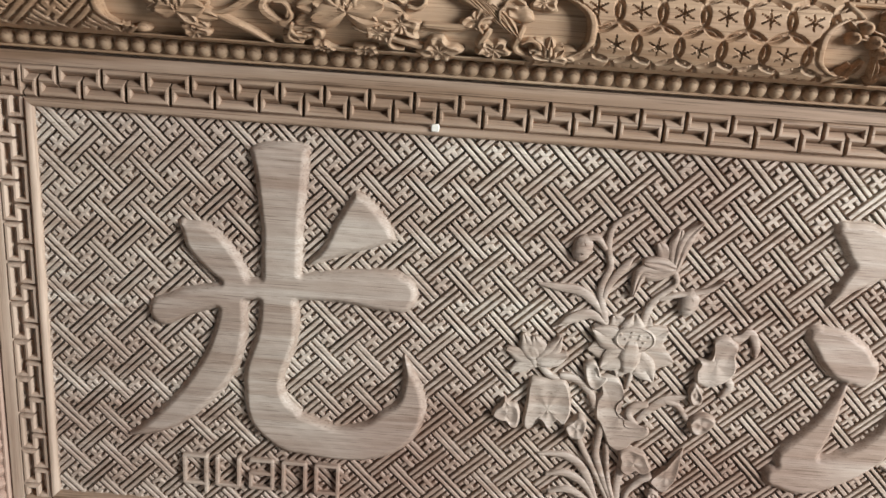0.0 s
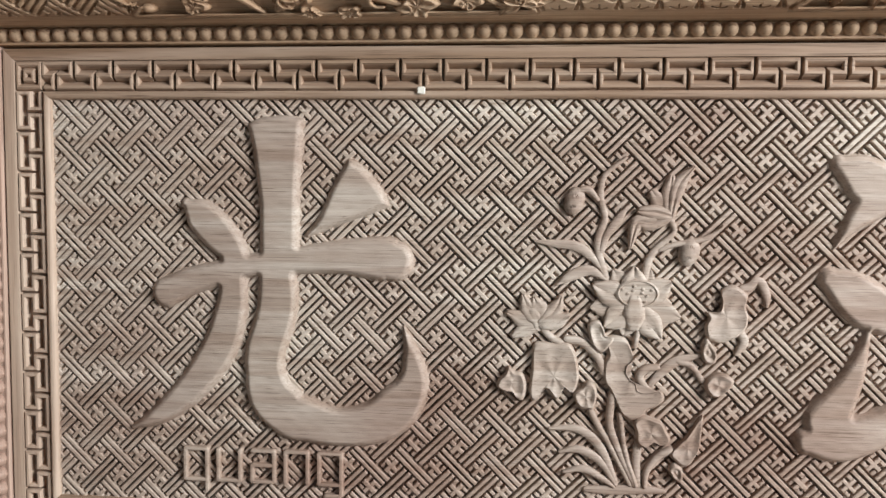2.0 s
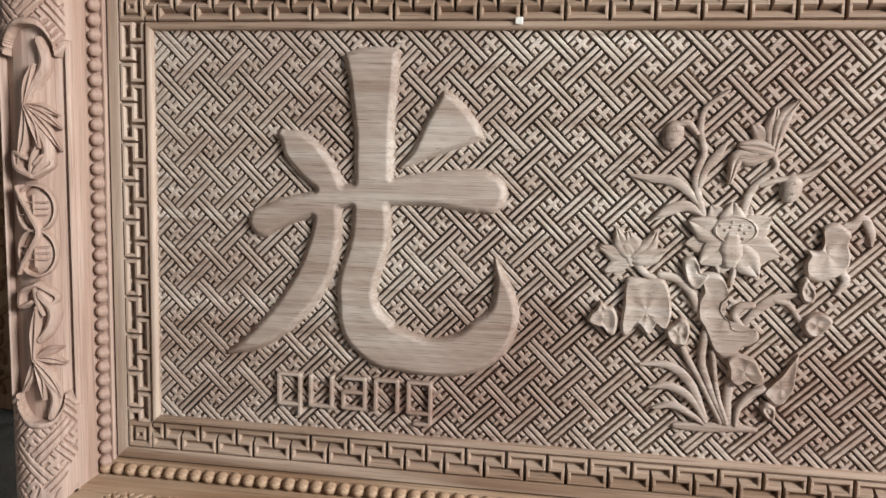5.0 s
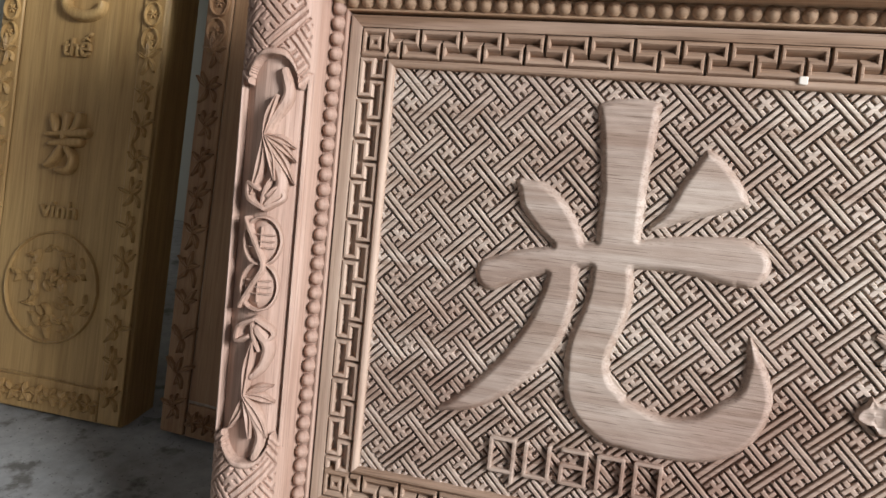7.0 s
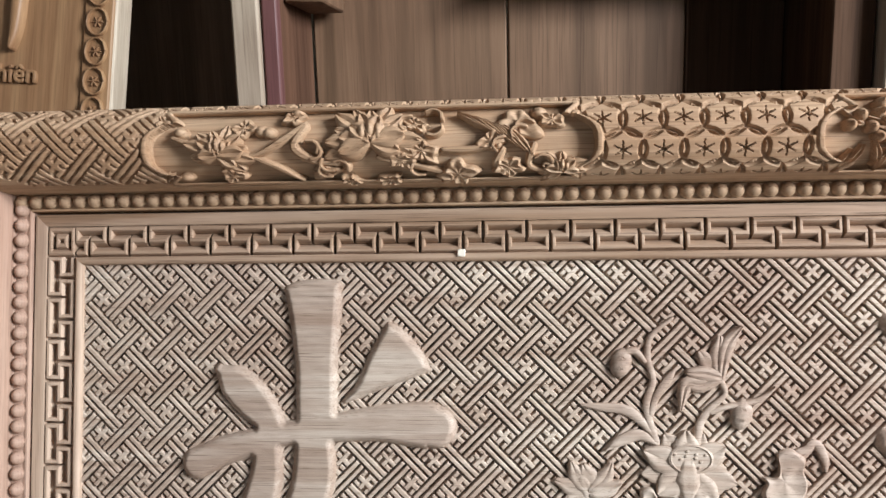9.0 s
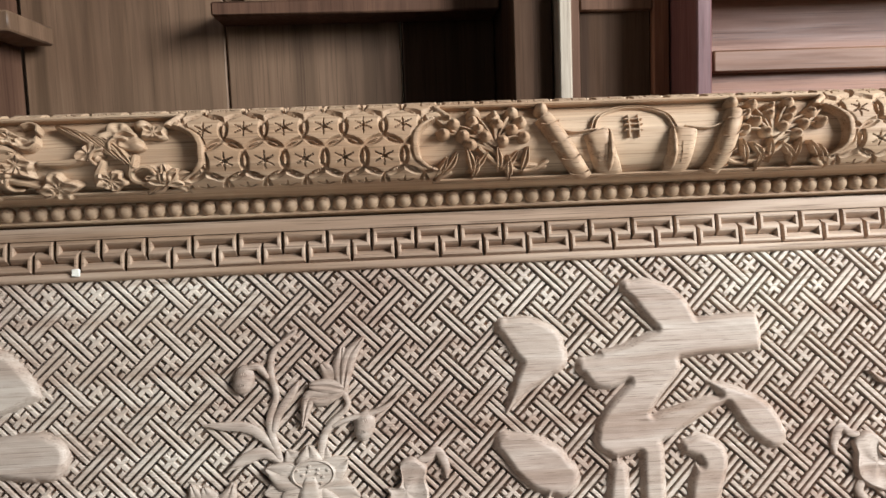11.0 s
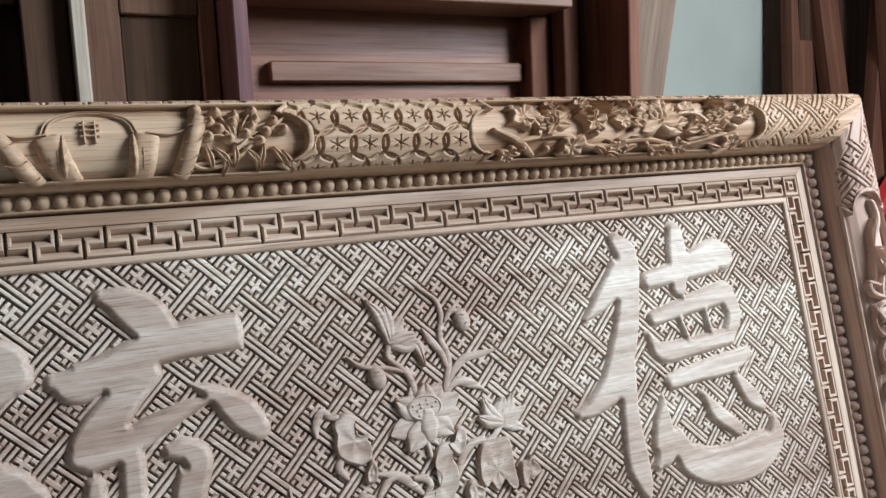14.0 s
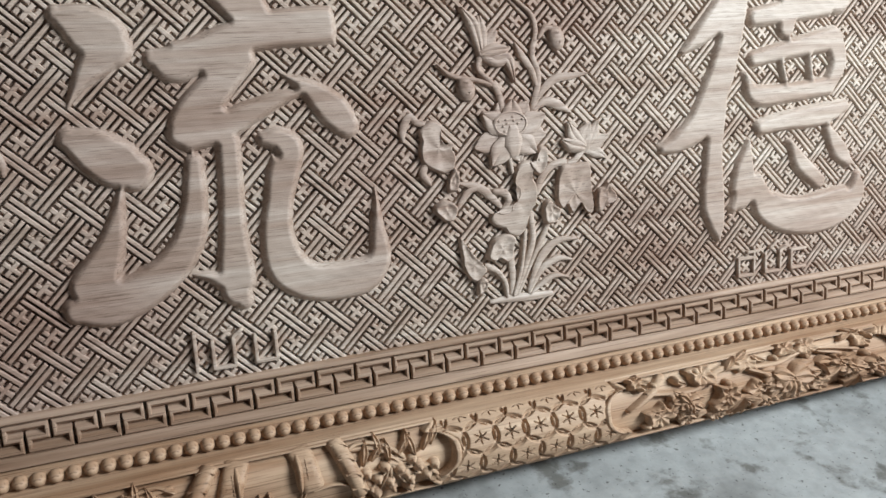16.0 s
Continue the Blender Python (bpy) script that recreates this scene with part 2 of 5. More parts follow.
def mm(rows):
    return [(x / 1000, z / 1000, w / 1000) for x, z, w in rows]


def lettering(name, text, size, depth, m, material, parent, width=None, label=""):
    """Raised lettering in the built-in font, as a mesh."""
    data = bpy.data.curves.new(name, "FONT")
    data.body, data.size, data.extrude, data.bevel_depth, data.bevel_resolution = text, size, depth, size * 0.03, 1
    data.align_x, data.align_y, data.resolution_u = "CENTER", "BOTTOM_BASELINE", 3
    data.offset = -size * 0.012
    ob = new(name, data)
    bpy.context.view_layer.update()
    me = bpy.data.meshes.new_from_object(ob.evaluated_get(bpy.context.evaluated_depsgraph_get()))
    bpy.data.objects.remove(ob)
    bpy.data.curves.remove(data)
    me.name = name
    me.materials.clear()
    if width:
        xs = [v.co.x for v in me.vertices]
        k = width / (max(xs) - min(xs))
        me.transform(Matrix.Diagonal((k, 1, 1, 1)))
    me.transform(m)
    return part(name, me, material, parent, label)

# ---- the room ----


def structure(name, b, material, label, category):
    return tagged(part(name, b, material, None), label, category, "", "structure")


X0, X1, Y0, Y1, TOP = -2.6, 3.9, -4.3, 1.25, 3.3
b = Build()
b.grid([[(X0 - 0.2 + k * (X1 - X0 + 0.4) / 30, Y0 - 0.2 + n * (Y1 - Y0 + 0.4) / 24, 0.0) for k in range(31)] for n in range(25)])
structure("floor", b, FLOOR, "grey stained cement workshop floor with dark specks", "floor")
b = Build()
b.box(X0 - 0.2, X1 + 0.2, Y1, Y1 + 0.2, 0.0, TOP)
structure("wall_north", b, WALL, "pale yellowish plastered wall behind the furniture", "wall")
b = Build()
b.box(X0 - 0.2, X0, Y0, Y1, 0.0, TOP)
structure("wall_west", b, GREY_WALL, "plain grey cement side wall", "wall")
b = Build()
b.box(X1, X1 + 0.2, Y0, -3.6, 0.0, TOP)
b.box(X1, X1 + 0.2, -0.4, Y1, 0.0, TOP)
b.box(X1, X1 + 0.2, -3.6, -0.4, 0.0, 0.8)
b.box(X1, X1 + 0.2, -3.6, -0.4, 3.0, TOP)
structure("wall_east", b, GREY_WALL, "grey cement side wall with a wide open window", "wall")
b = Build()
b.box(X0 - 0.2, -0.9, Y0 - 0.2, Y0, 0.0, TOP)
b.box(1.3, X1 + 0.2, Y0 - 0.2, Y0, 0.0, TOP)
b.box(-0.9, 1.3, Y0 - 0.2, Y0, 2.7, TOP)
structure("wall_south", b, GREY_WALL, "grey cement wall with an open doorway", "wall")
b = Build()
b.box(X0 - 0.2, X1 + 0.2, Y0 - 0.2, Y1 + 0.2, TOP, TOP + 0.15)
structure("ceiling", b, CEILING, "plain grey-white workshop ceiling", "ceiling")

# ---- the carved plaque ----

LONG, TALL = 1.958, 0.45
plaque = thing("carved_plaque", BASE, "large unfinished carved wooden plaque leaning on the workshop floor", "carved plaque")

b = Build()
b.box(-0.058, LONG + 0.058, 0.0105, 0.03, -TALL - 0.058, 0.058, 0.001)
part("back_board", b, WOOD_FIELD, plaque)

# the fret: pairs of bars in a basket weave, with a small carved figure in each gap
UNIT = 0.0483 / (5 * math.sqrt(2))
FRET_X, FRET_Z = 0.504, -0.062


def fret_boxes():
    """Rectangles (p0, p1, q0, q1) of one repeat, in units along the two diagonals."""
    out = [(0.12, 7.88, 0.2, 0.85), (0.12, 7.88, 1.15, 1.8), (8.2, 8.85, -2.88, 4.88), (9.15, 9.8, -2.88, 4.88)]
    for p, q, s in ((5, 2, 1), (5, -3, -1)):
        out += [(p + 0.15, p + 2.85, q + 1.15, q + 1.85), (p + 1.15, p + 1.85, q + 0.15, q + 2.85)]
        hooks = [(2.24, 2.85, 1.85, 2.85), (0.15, 0.76, 0.15, 1.15), (0.15, 1.15, 2.24, 2.85), (1.85, 2.85, 0.15, 0.76)]
        if s < 0:
            hooks = [(3 - c, 3 - a, d, e) for a, c, d, e in hooks]
        out += [(p + a, p + c, q + d, q + e) for a, c, d, e in hooks]
    return out


def fret(name, x0, x1, z0, z1, top, bottom):
    """The fret over a rectangle of the board, cut off at its edges."""
    verts, faces = [], []
    r2 = math.sqrt(0.5) * UNIT
    rng = random.Random(4)
    reach = int((x1 - x0 + z1 - z0) / UNIT / 5) + 8
    cx, cz = FRET_X, FRET_Z
    for i in range(-reach, reach):
        for j in range(-reach, reach):
            op, oq = 5 * (i + j) - 4, 5 * (i - j) - 1
            mx, mz = cx + (op + oq + 5) * r2, cz + (oq - op - 3) * r2
            if not (x0 - 0.07 < mx < x1 + 0.07 and z0 - 0.07 < mz < z1 + 0.07):
                continue
            for p0, p1, q0, q1 in fret_boxes():
                k, t = 0.13, top - rng.random() * 0.0009
                if max(p1 - p0, q1 - q0) < 1.5:
                    t -= 0.0010
                e = [rng.uniform(-0.06, 0.06) for _ in range(4)]
                p0, p1, q0, q1 = p0 + e[0], p1 + e[1], q0 + e[2], q1 + e[3]
                n = len(verts)
                for inset, h in ((-0.06, bottom), (0.0, t - 0.0010), (k, t)):
                    for p, q in ((p0 + inset, q0 + inset), (p1 - inset, q0 + inset), (p1 - inset, q1 - inset), (p0 + inset, q1 - inset)):
                        verts.append((cx + (p + op + q + oq) * r2, -h, cz + (q + oq - p - op) * r2))
                for ring in (0, 4):
                    for a in range(4):
                        c = (a + 1) % 4
                        faces.append((n + ring + a, n + ring + c, n + ring + 4 + c, n + ring + 4 + a))
                faces.append((n + 8, n + 9, n + 10, n + 11))
            for p0, q0 in ((5, 2), (5, -3)):
                n = len(verts)
                for p, q in ((p0, q0), (p0 + 3, q0), (p0 + 3, q0 + 3), (p0, q0 + 3)):
                    verts.append((cx + (p + op + q + oq) * r2, 0.0062, cz + (q + oq - p - op) * r2))
                faces.append((n, n + 1, n + 2, n + 3))
    me = bpy.data.meshes.new(name)
    me.from_pydata(verts, [], faces)
    bm = bmesh.new()
    bm.from_mesh(me)
    for co, no in (((x0, 0, 0), (-1, 0, 0)), ((x1, 0, 0), (1, 0, 0)), ((0, 0, z0), (0, 0, -1)), ((0, 0, z1), (0, 0, 1))):
        bmesh.ops.bisect_plane(bm, geom=bm.verts[:] + bm.edges[:] + bm.faces[:], plane_co=co, plane_no=no, clear_outer=True)
    bmesh.ops.recalc_face_normals(bm, faces=bm.faces[:])
    bm.to_mesh(me)
    bm.free()
    return me


part("fretwork", fret("fretwork", 0.0, LONG, -TALL, 0.0, 0.0006, -0.0112), WOOD_FIELD, plaque, "pale carved basket-weave fret ground")


# inner lip and meander border, four mitred sides
def along_side(side, s, d, h):
    """A point of the surround: s along the side, d out from the lip, h towards the viewer."""
    if side == "top":
        return (s, -h, d)
    if side == "bottom":
        return (s, -h, -TALL - d)
    if side == "left":
        return (-d, -h, -s)
    return (LONG + d, -h, -s)


def span(side):
    return LONG if side in ("top", "bottom") else TALL


def moulding(b, side, profile, n=1):
    rows = []
    for k in range(n + 1):
        rows.append([along_side(side, -d + (span(side) + 2 * d) * k / n, d, h) for d, h in profile])
    b.grid(rows)


START = {"top": 0.297, "bottom": 0.297, "left": 0.501, "right": 0.501}
FLOOR_OF = {"top": -0.0085, "bottom": -0.0085, "left": -0.0085, "right": -0.0085}
BORDER_LEVEL = wood("border_wood_level", (0.25, 0.155, 0.098), (0.46, 0.335, 0.25), bump=0.5, vein=0.9)
BORDER_UPRIGHT = wood("border_wood_upright", (0.36, 0.245, 0.175), (0.53, 0.395, 0.305), along="z", bump=0.3)
for side in ("top", "bottom", "left", "right"):
    strip_wood = BORDER_LEVEL if side in ("top", "bottom") else BORDER_UPRIGHT
    b = Build()
    moulding(b, side, [(-0.0005, -0.011), (0.0, 0.002), (0.0012, 0.0046), (0.0035, 0.006), (0.0065, 0.0058), (0.0085, 0.004), (0.0092, -0.006)], 40)
    part("inner_lip", b, strip_wood, plaque)
    border = holder("border", plaque, "carved meander border strip")
    b = Build()
    moulding(b, side, [(0.0085, FLOOR_OF[side]), (0.0425, FLOOR_OF[side]), (0.0427, 0.0024), (0.046, 0.003), (0.05, 0.003), (0.0555, 0.0026), (0.0562, -0.008)], 1)
    part("border_ground", b, strip_wood, border)
    b = Build()
    size = span(side)
    level = side in ("top", "bottom")
    count = int(round((size + 0.05) / (0.0459 if level else 0.0475)))
    pitch = (size + 0.05) / count
    # half of the ridge: offset across the posts, offset across the long lines, height; long lines slope gently into the groove
    if level:
        half = [(0.0024, 0.0067, -0.0100), (0.00235, 0.0064, -0.0048), (0.0022, 0.0034, -0.0004), (0.0019, 0.0024, 0.0016), (0.0010, 0.0012, 0.0027)]
    else:
        half = [(0.0025, 0.0025, -0.0102), (0.0022, 0.0022, 0.0014), (0.0012, 0.0012, 0.0027)]
    ridge = [(-v, -u, h) for v, u, h in half] + [(v, u, h) for v, u, h in half[::-1]]

    def key_line(path):
        """One raised line with square turns, as a chamfered ridge."""
        rows = []
        for k, (s, d) in enumerate(path):
            ways = []
            for (s0, d0), (s1, d1) in zip(path[max(k - 1, 0):k + 1], path[max(k - 1, 0) + 1:k + 2]):
                run = math.hypot(s1 - s0, d1 - d0)
                ways.append(((s1 - s0) / run, (d1 - d0) / run))
            turn = (sum(-w[1] for w in ways), sum(w[0] for w in ways))
            if len(ways) == 1 or ways[0] == ways[1]:
                turn = (-ways[0][1], ways[0][0])
            rows.append([along_side(side, s + turn[0] * v, d + turn[1] * u, h) for v, u, h in ridge])
        b.grid(rows)

    outer, middle, inner = 0.0392, 0.0262, 0.0132
    path = []
    for k in range(-1, count + 1):
        s = -0.036 + 0.0031 + (k - 0.93 + START[side]) * pitch
        path += [(s, outer), (s + 0.84 * pitch, outer), (s + 0.84 * pitch, middle), (s + 0.54 * pitch, middle), (s + 0.54 * pitch, inner), (s + 1.38 * pitch, inner), (s + 1.38 * pitch, middle), (s + pitch, middle)]
    lo, hi = -0.0085, size + 0.0085
    inside = [k for k, q in enumerate(path) if lo < q[0] < hi]
    path = path[inside[0] - 1:inside[-1] + 2]
    path = [(min(max(s, lo), hi), d) for s, d in path]
    key_line(path)
    if side in ("top", "bottom"):
        for c in (-0.0262, size + 0.0262):
            for r in (0.0128, 0.0045):
                key_line([(c, 0.0262 - r), (c + r, 0.0262 - r), (c + r, 0.0262 + r), (c - r, 0.0262 + r), (c - r, 0.0262 - r), (c, 0.0262 - r)])
    part("meander", b, strip_wood, border)

# ---- the outer frame ----
# section of a rail: distance out from the lip, height towards the viewer
SECTION = [(0.0585, -0.012), (0.0585, 0.004), (0.0595, 0.0058), (0.0615, 0.0058), (0.0622, 0.0045), (0.0768, 0.0045), (0.0776, 0.010), (0.0778, 0.020), (0.079, 0.032),
           (0.083, 0.0455), (0.090, 0.0565), (0.100, 0.0645), (0.112, 0.0690), (0.125, 0.0700), (0.138, 0.0672), (0.149, 0.0610), (0.1575, 0.0510), (0.1625, 0.040), (0.165, 0.028), (0.1655, 0.015)]
OUTER = [(0.1655, 0.015), (0.1655, -0.030), (0.06, -0.030)]
curve_d = np.array([p[0] for p in SECTION[8:]])
curve_h = np.array([p[1] for p in SECTION[8:]])
curve_w = np.r_[0, np.cumsum(np.hypot(np.diff(curve_d), np.diff(curve_h)))]
WIDE = float(curve_w[-1])
MIDDLE = 0.373


def round_face(w):
    """Distance, height and outward normal of the rounded face at arc length w."""
    w = np.clip(w, 0, WIDE)
    d, h = np.interp(w, curve_w, curve_d), np.interp(w, curve_w, curve_h)
    e = 0.006
    d0, h0 = np.interp(w - e, curve_w, curve_d), np.interp(w - e, curve_w, curve_h)
    d1, h1 = np.interp(w + e, curve_w, curve_d), np.interp(w + e, curve_w, curve_h)
    n = np.hypot(d1 - d0, h1 - h0)
    return d, h, -(h1 - h0) / n, (d1 - d0) / n


def step_up(x, a, c):
    t = np.clip((x - a) / (c - a), 0, 1)
    return t * t * (3 - 2 * t)


FIELDS = {"top": [(0.325, 0.225), (0.977, 0.216), (1.638, 0.240)], "bottom": [(0.325, 0.225), (0.977, 0.216), (1.638, 0.240)],
          "left": [(0.225, 0.222)], "right": [(0.225, 0.222)]}


def inside_field(side, s, w):
    """Metres inside the nearest cartouche, negative outside."""
    v = (w - WIDE * MIDDLE) / (WIDE * 0.375)
    edge = 0.012 * step_up(np.abs(v), 0.50, 0.54) + 0.020 * np.clip(np.abs(v) / 0.5, 0, 1) ** 3 - 0.010 * step_up(np.abs(v), 0.54, 0.80)
    best = np.full(np.shape(s), -1.0)
    for c, a in FIELDS[side]:
        best = np.maximum(best, np.minimum(a - edge - np.abs(s - c), (0.78 - np.abs(v)) * WIDE * 0.375))
    return best


def fret_height(x, z, unit):
    """1 on the bars of the fret, 0 in its grooves."""
    p, q = (x - z) / math.sqrt(2) / unit, (x + z) / math.sqrt(2) / unit
    out = np.zeros(np.shape(x))
    for i in (-1, 0, 1, 2):
        for j in (-2, -1, 0, 1, 2):
            pp, qq = np.mod(p, 10) + 5 * (i + j) - 5, np.mod(q, 10) + 5 * (i - j)
            for p0, p1, q0, q1 in fret_boxes():
                out = np.maximum(out, np.minimum(step_up(np.minimum(pp - p0, p1 - pp), -0.10, 0.06), step_up(np.minimum(qq - q0, q1 - qq), -0.10, 0.06)))
    return out


def diaper(s, w):
    """Overlapping rings cut as thin lines, with a six-pointed star cut into each."""
    a, c, r = 0.0383, 0.0325, 0.0222
    row = np.floor((w + 0.006) / c)
    line, star = np.ones(np.shape(s)), np.ones(np.shape(s))
    for j in (-1, 0, 1):
        z = (w + 0.006 - (row + j + 0.5) * c) * a * 0.92 / c
        shift = np.mod(row + j, 2) * a / 2
        for i in (-1, 0, 1):
            x = np.mod(s + shift, a) - a / 2 + i * a
            rr, th = np.hypot(x, z), np.arctan2(z, x)
            line = np.minimum(line, np.abs(rr - r))
            ray = np.abs(np.sin(3 * th + 1.57)) * rr + rr * 0.10
            star = np.minimum(star, np.where(rr < 0.0100, ray, 1.0))
    out = -0.0048 * (1 - step_up(line, 0.0009, 0.0023))
    return np.minimum(out, -0.0048 * (1 - step_up(star, 0.0009, 0.0026)))


def relief(side, s, w, d):
    """Height of the carving over the smooth round face."""
    size = span(side)
    g = inside_field(side, s, w)
    depth = -0.013 * step_up(g, 0.0, 0.0013)
    rim = 0.0012 * step_up(g, -0.0058, -0.0046) * (1 - step_up(g, -0.0012, 0.0))
    cut = -0.0016 * (1 - step_up(np.abs(g + 0.0072), 0.0006, 0.0016))
    free = (g < -0.0075)
    end = np.minimum(s + d, size + d - s)
    ends = FIELDS[side][0][0] - FIELDS[side][0][1] + 0.012
    corner = (s < ends) | (s > size - ends) if len(FIELDS[side]) > 1 else np.ones(np.shape(s), bool)
    pattern = np.where(corner, -0.0034 * (1 - fret_height(s, w, UNIT * 1.14)), diaper(s, w))
    margin = step_up(w, 0.010, 0.012) * (1 - step_up(w, WIDE - 0.014, WIDE - 0.012))
    # long leaves fan out from the mitres
    fan = np.abs(np.sin((w - WIDE * 0.1) * 95 + end * 60))
    leaf = -0.0024 * (1 - step_up(fan, 0.06, 0.30))
    leafy = end < 0.030 + 0.014 * np.sin(w * 130)
    pattern = np.where(leafy, leaf, pattern)
    return depth, rim + cut * (g > -0.02) + np.where(free, pattern * margin, 0.0)


def on_rail(side):
    def place(s, w, h):
        w = WIDE * MIDDLE + (w - WIDE * MIDDLE) * 0.92
        d, hh, nd, nh = (float(v) for v in round_face(np.array(w)))
        h = h * 1.3
        return along_side(side, s, d + nd * h * 0.5, hh - 0.013 + h * (0.5 + 0.5 * nh))
    return place


def rail_mesh(side):
    size = span(side)
    fine = np.arange(0, WIDE, 0.00115)
    n = int((size + 0.32) / 0.00115)
    t = np.linspace(0, 1, n)[:, None]
    d, h, nd, nh = round_face(fine[None, :])
    s = -d + (size + 2 * d) * t
    sunk, lift = relief(side, s, np.broadcast_to(fine[None, :], s.shape), np.broadcast_to(d, s.shape))
    dd, hh = d + nd * lift, h + nh * lift + sunk
    s = np.clip(s, -dd, size + dd)
    # plain mouldings on both sides of the carved face
    low, high = np.array(SECTION[:8]), np.array(OUTER)
    dd = np.concatenate([np.broadcast_to(low[:, 0], (n, len(low))), dd, np.broadcast_to(high[:, 0], (n, len(high)))], 1)
    hh = np.concatenate([np.broadcast_to(low[:, 1], (n, len(low))), hh, np.broadcast_to(high[:, 1], (n, len(high)))], 1)
    s_low = -low[:, 0][None, :] + (size + 2 * low[:, 0][None, :]) * t
    s_high = -high[:, 0][None, :] + (size + 2 * high[:, 0][None, :]) * t
    s = np.concatenate([s_low, s, s_high], 1)
    if side == "top":
        v = np.stack([s, -hh, dd], -1)
    elif side == "bottom":
        v = np.stack([s, -hh, -TALL - dd], -1)
    elif side == "left":
        v = np.stack([-dd, -hh, -s], -1)
    else:
        v = np.stack([LONG + dd, -hh, -s], -1)
    n, m = s.shape
    index = np.arange(n * m).reshape(n, m)
    quads = np.stack([index[:-1, :-1], index[:-1, 1:], index[1:, 1:], index[1:, :-1]], -1).reshape(-1, 4)
    if side in ("bottom", "left"):
        quads = quads[:, ::-1]
    me = bpy.data.meshes.new("rail")
    me.vertices.add(n * m)
    me.vertices.foreach_set("co", v.astype(np.float32).ravel())
    me.loops.add(quads.size)
    me.loops.foreach_set("vertex_index", quads.astype(np.int32).ravel())
    me.polygons.add(len(quads))
    me.polygons.foreach_set("loop_start", np.arange(0, quads.size, 4, dtype=np.int32))
    me.update(calc_edges=True)
    me.validate()
    me.shade_smooth()
    me.set_sharp_from_angle(angle=radians(34))
    return me


rails = {}
for side, name in (("top", "top_rail"), ("bottom", "bottom_rail"), ("left", "side_rail"), ("right", "side_rail")):
    material = WOOD_RAIL if side in ("top", "bottom") else WOOD_STILE
    rails[side] = part(name, rail_mesh(side), material, plaque, "rounded carved frame rail with sunk cartouches")

# a row of beads along every rail
b = Build()
b.grid([[(0.0079 * math.sin(a * math.pi / 10) * math.cos(k * math.pi / 6), -0.0045 - 0.0100 * math.cos(a * math.pi / 10), 0.0079 * math.sin(a * math.pi / 10) * math.sin(k * math.pi / 6)) for k in range(13)] for a in range(6)])
bead_mesh = {"x": b.mesh("bead"), "z": b.mesh("bead")}
bead_mesh["x"].materials.append(WOOD_RAIL)
bead_mesh["z"].materials.append(WOOD_STILE)
for side in ("top", "bottom", "left", "right"):
    size, d = span(side), 0.0695
    count = int(round((size + 2 * d) / 0.0166))
    for k in range(count + (side in ("top", "bottom"))):
        s = -d + (size + 2 * d) * (k if side in ("top", "bottom") else k + 0.5) / count
        ob = part("bead", bead_mesh["x" if side in ("top", "bottom") else "z"], None, rails[side])
        x, y, z = along_side(side, s, d, 0.0)
        ob.location = (x, y, z)

# ---- the characters, labels and sprays on the board ----
# carved strokes and sprays: (x, z, half width) in millimetres on the board
CHAR_LIGHT = []
CHAR_LIGHT.append([(255, -25, 32.4), (257, -52, 28.9), (258, -88, 25.2), (259, -112, 23.3), (259, -143, 23.3), (259, -173, 22.6)])
CHAR_LIGHT.append([(153, -113, 6.3), (168, -125, 18.9), (190, -146, 21.4), (209, -168, 16.4), (215, -182, 11.3)])
CHAR_LIGHT.append([(290, -147, 3.1), (309, -132, 10.1), (333, -110, 23.9), (357, -89, 35.2)])
CHAR_LIGHT.append([(129, -213, 18.2), (161, -199, 16.4), (225, -181, 13.8), (275, -175, 15.7), (324, -170, 19.5), (374, -171, 25.2), (387, -173, 23.3)])
CHAR_LIGHT.append([(207, -199, 16.4), (204, -230, 19.5), (193, -267, 21.4), (172, -301, 20.1), (146, -330, 17.0), (117, -353, 11.9), (88, -367, 3.8)])
CHAR_LIGHT.append([(256, -186, 21.4), (257, -216, 23.9), (253, -241, 23.9), (243, -273, 23.9), (242, -298, 23.9), (250, -326, 28.3), (272, -346, 28.3), (288, -351, 26.4), (326, -358, 22.6), (365, -351, 25.2), (391, -332, 26.4), (407, -305, 18.9), (406, -276, 11.3), (397, -244, 2.5)])
CHAR_VIRTUE = []
CHAR_VIRTUE.append([(1626, -30, 13.7), (1640, -49, 22.2), (1626, -74, 21.4), (1593, -105, 16.6), (1557, -131, 5.6)])
CHAR_VIRTUE.append([(1645, -62, 18.9), (1629, -128, 21.7), (1610, -179, 24), (1585, -221, 22.7), (1549, -244, 14.2), (1525, -250, 8.3)])
CHAR_VIRTUE.append([(1613, -198, 16.8), (1606, -262, 16.8), (1605, -323, 21.1), (1611, -359, 15.2), (1614, -379, 6)])
CHAR_VIRTUE.append([(1733, -25, 15.9), (1731, -60, 20.5), (1724, -107, 15.9)])
CHAR_VIRTUE.append([(1671, -91, 13.2), (1733, -82, 18.2), (1798, -68, 26.2), (1817, -70, 22.4)])
CHAR_VIRTUE.append([(1670, -144, 12), (1734, -133, 14.6), (1808, -122, 18.7)])
CHAR_VIRTUE.append([(1808, -122, 18.7), (1817, -155, 16.9), (1800, -189, 13.1)])
CHAR_VIRTUE.append([(1657, -163, 6.9), (1676, -191, 15.5), (1734, -191, 14.5), (1798, -186, 14.4)])
CHAR_VIRTUE.append([(1714, -141, 6.4), (1724, -174, 7.3)])
CHAR_VIRTUE.append([(1763, -135, 6.2), (1769, -174, 7.3)])
CHAR_VIRTUE.append([(1683, -234, 12.4), (1728, -228, 14.6), (1792, -224, 16.9), (1832, -215, 11.2)])
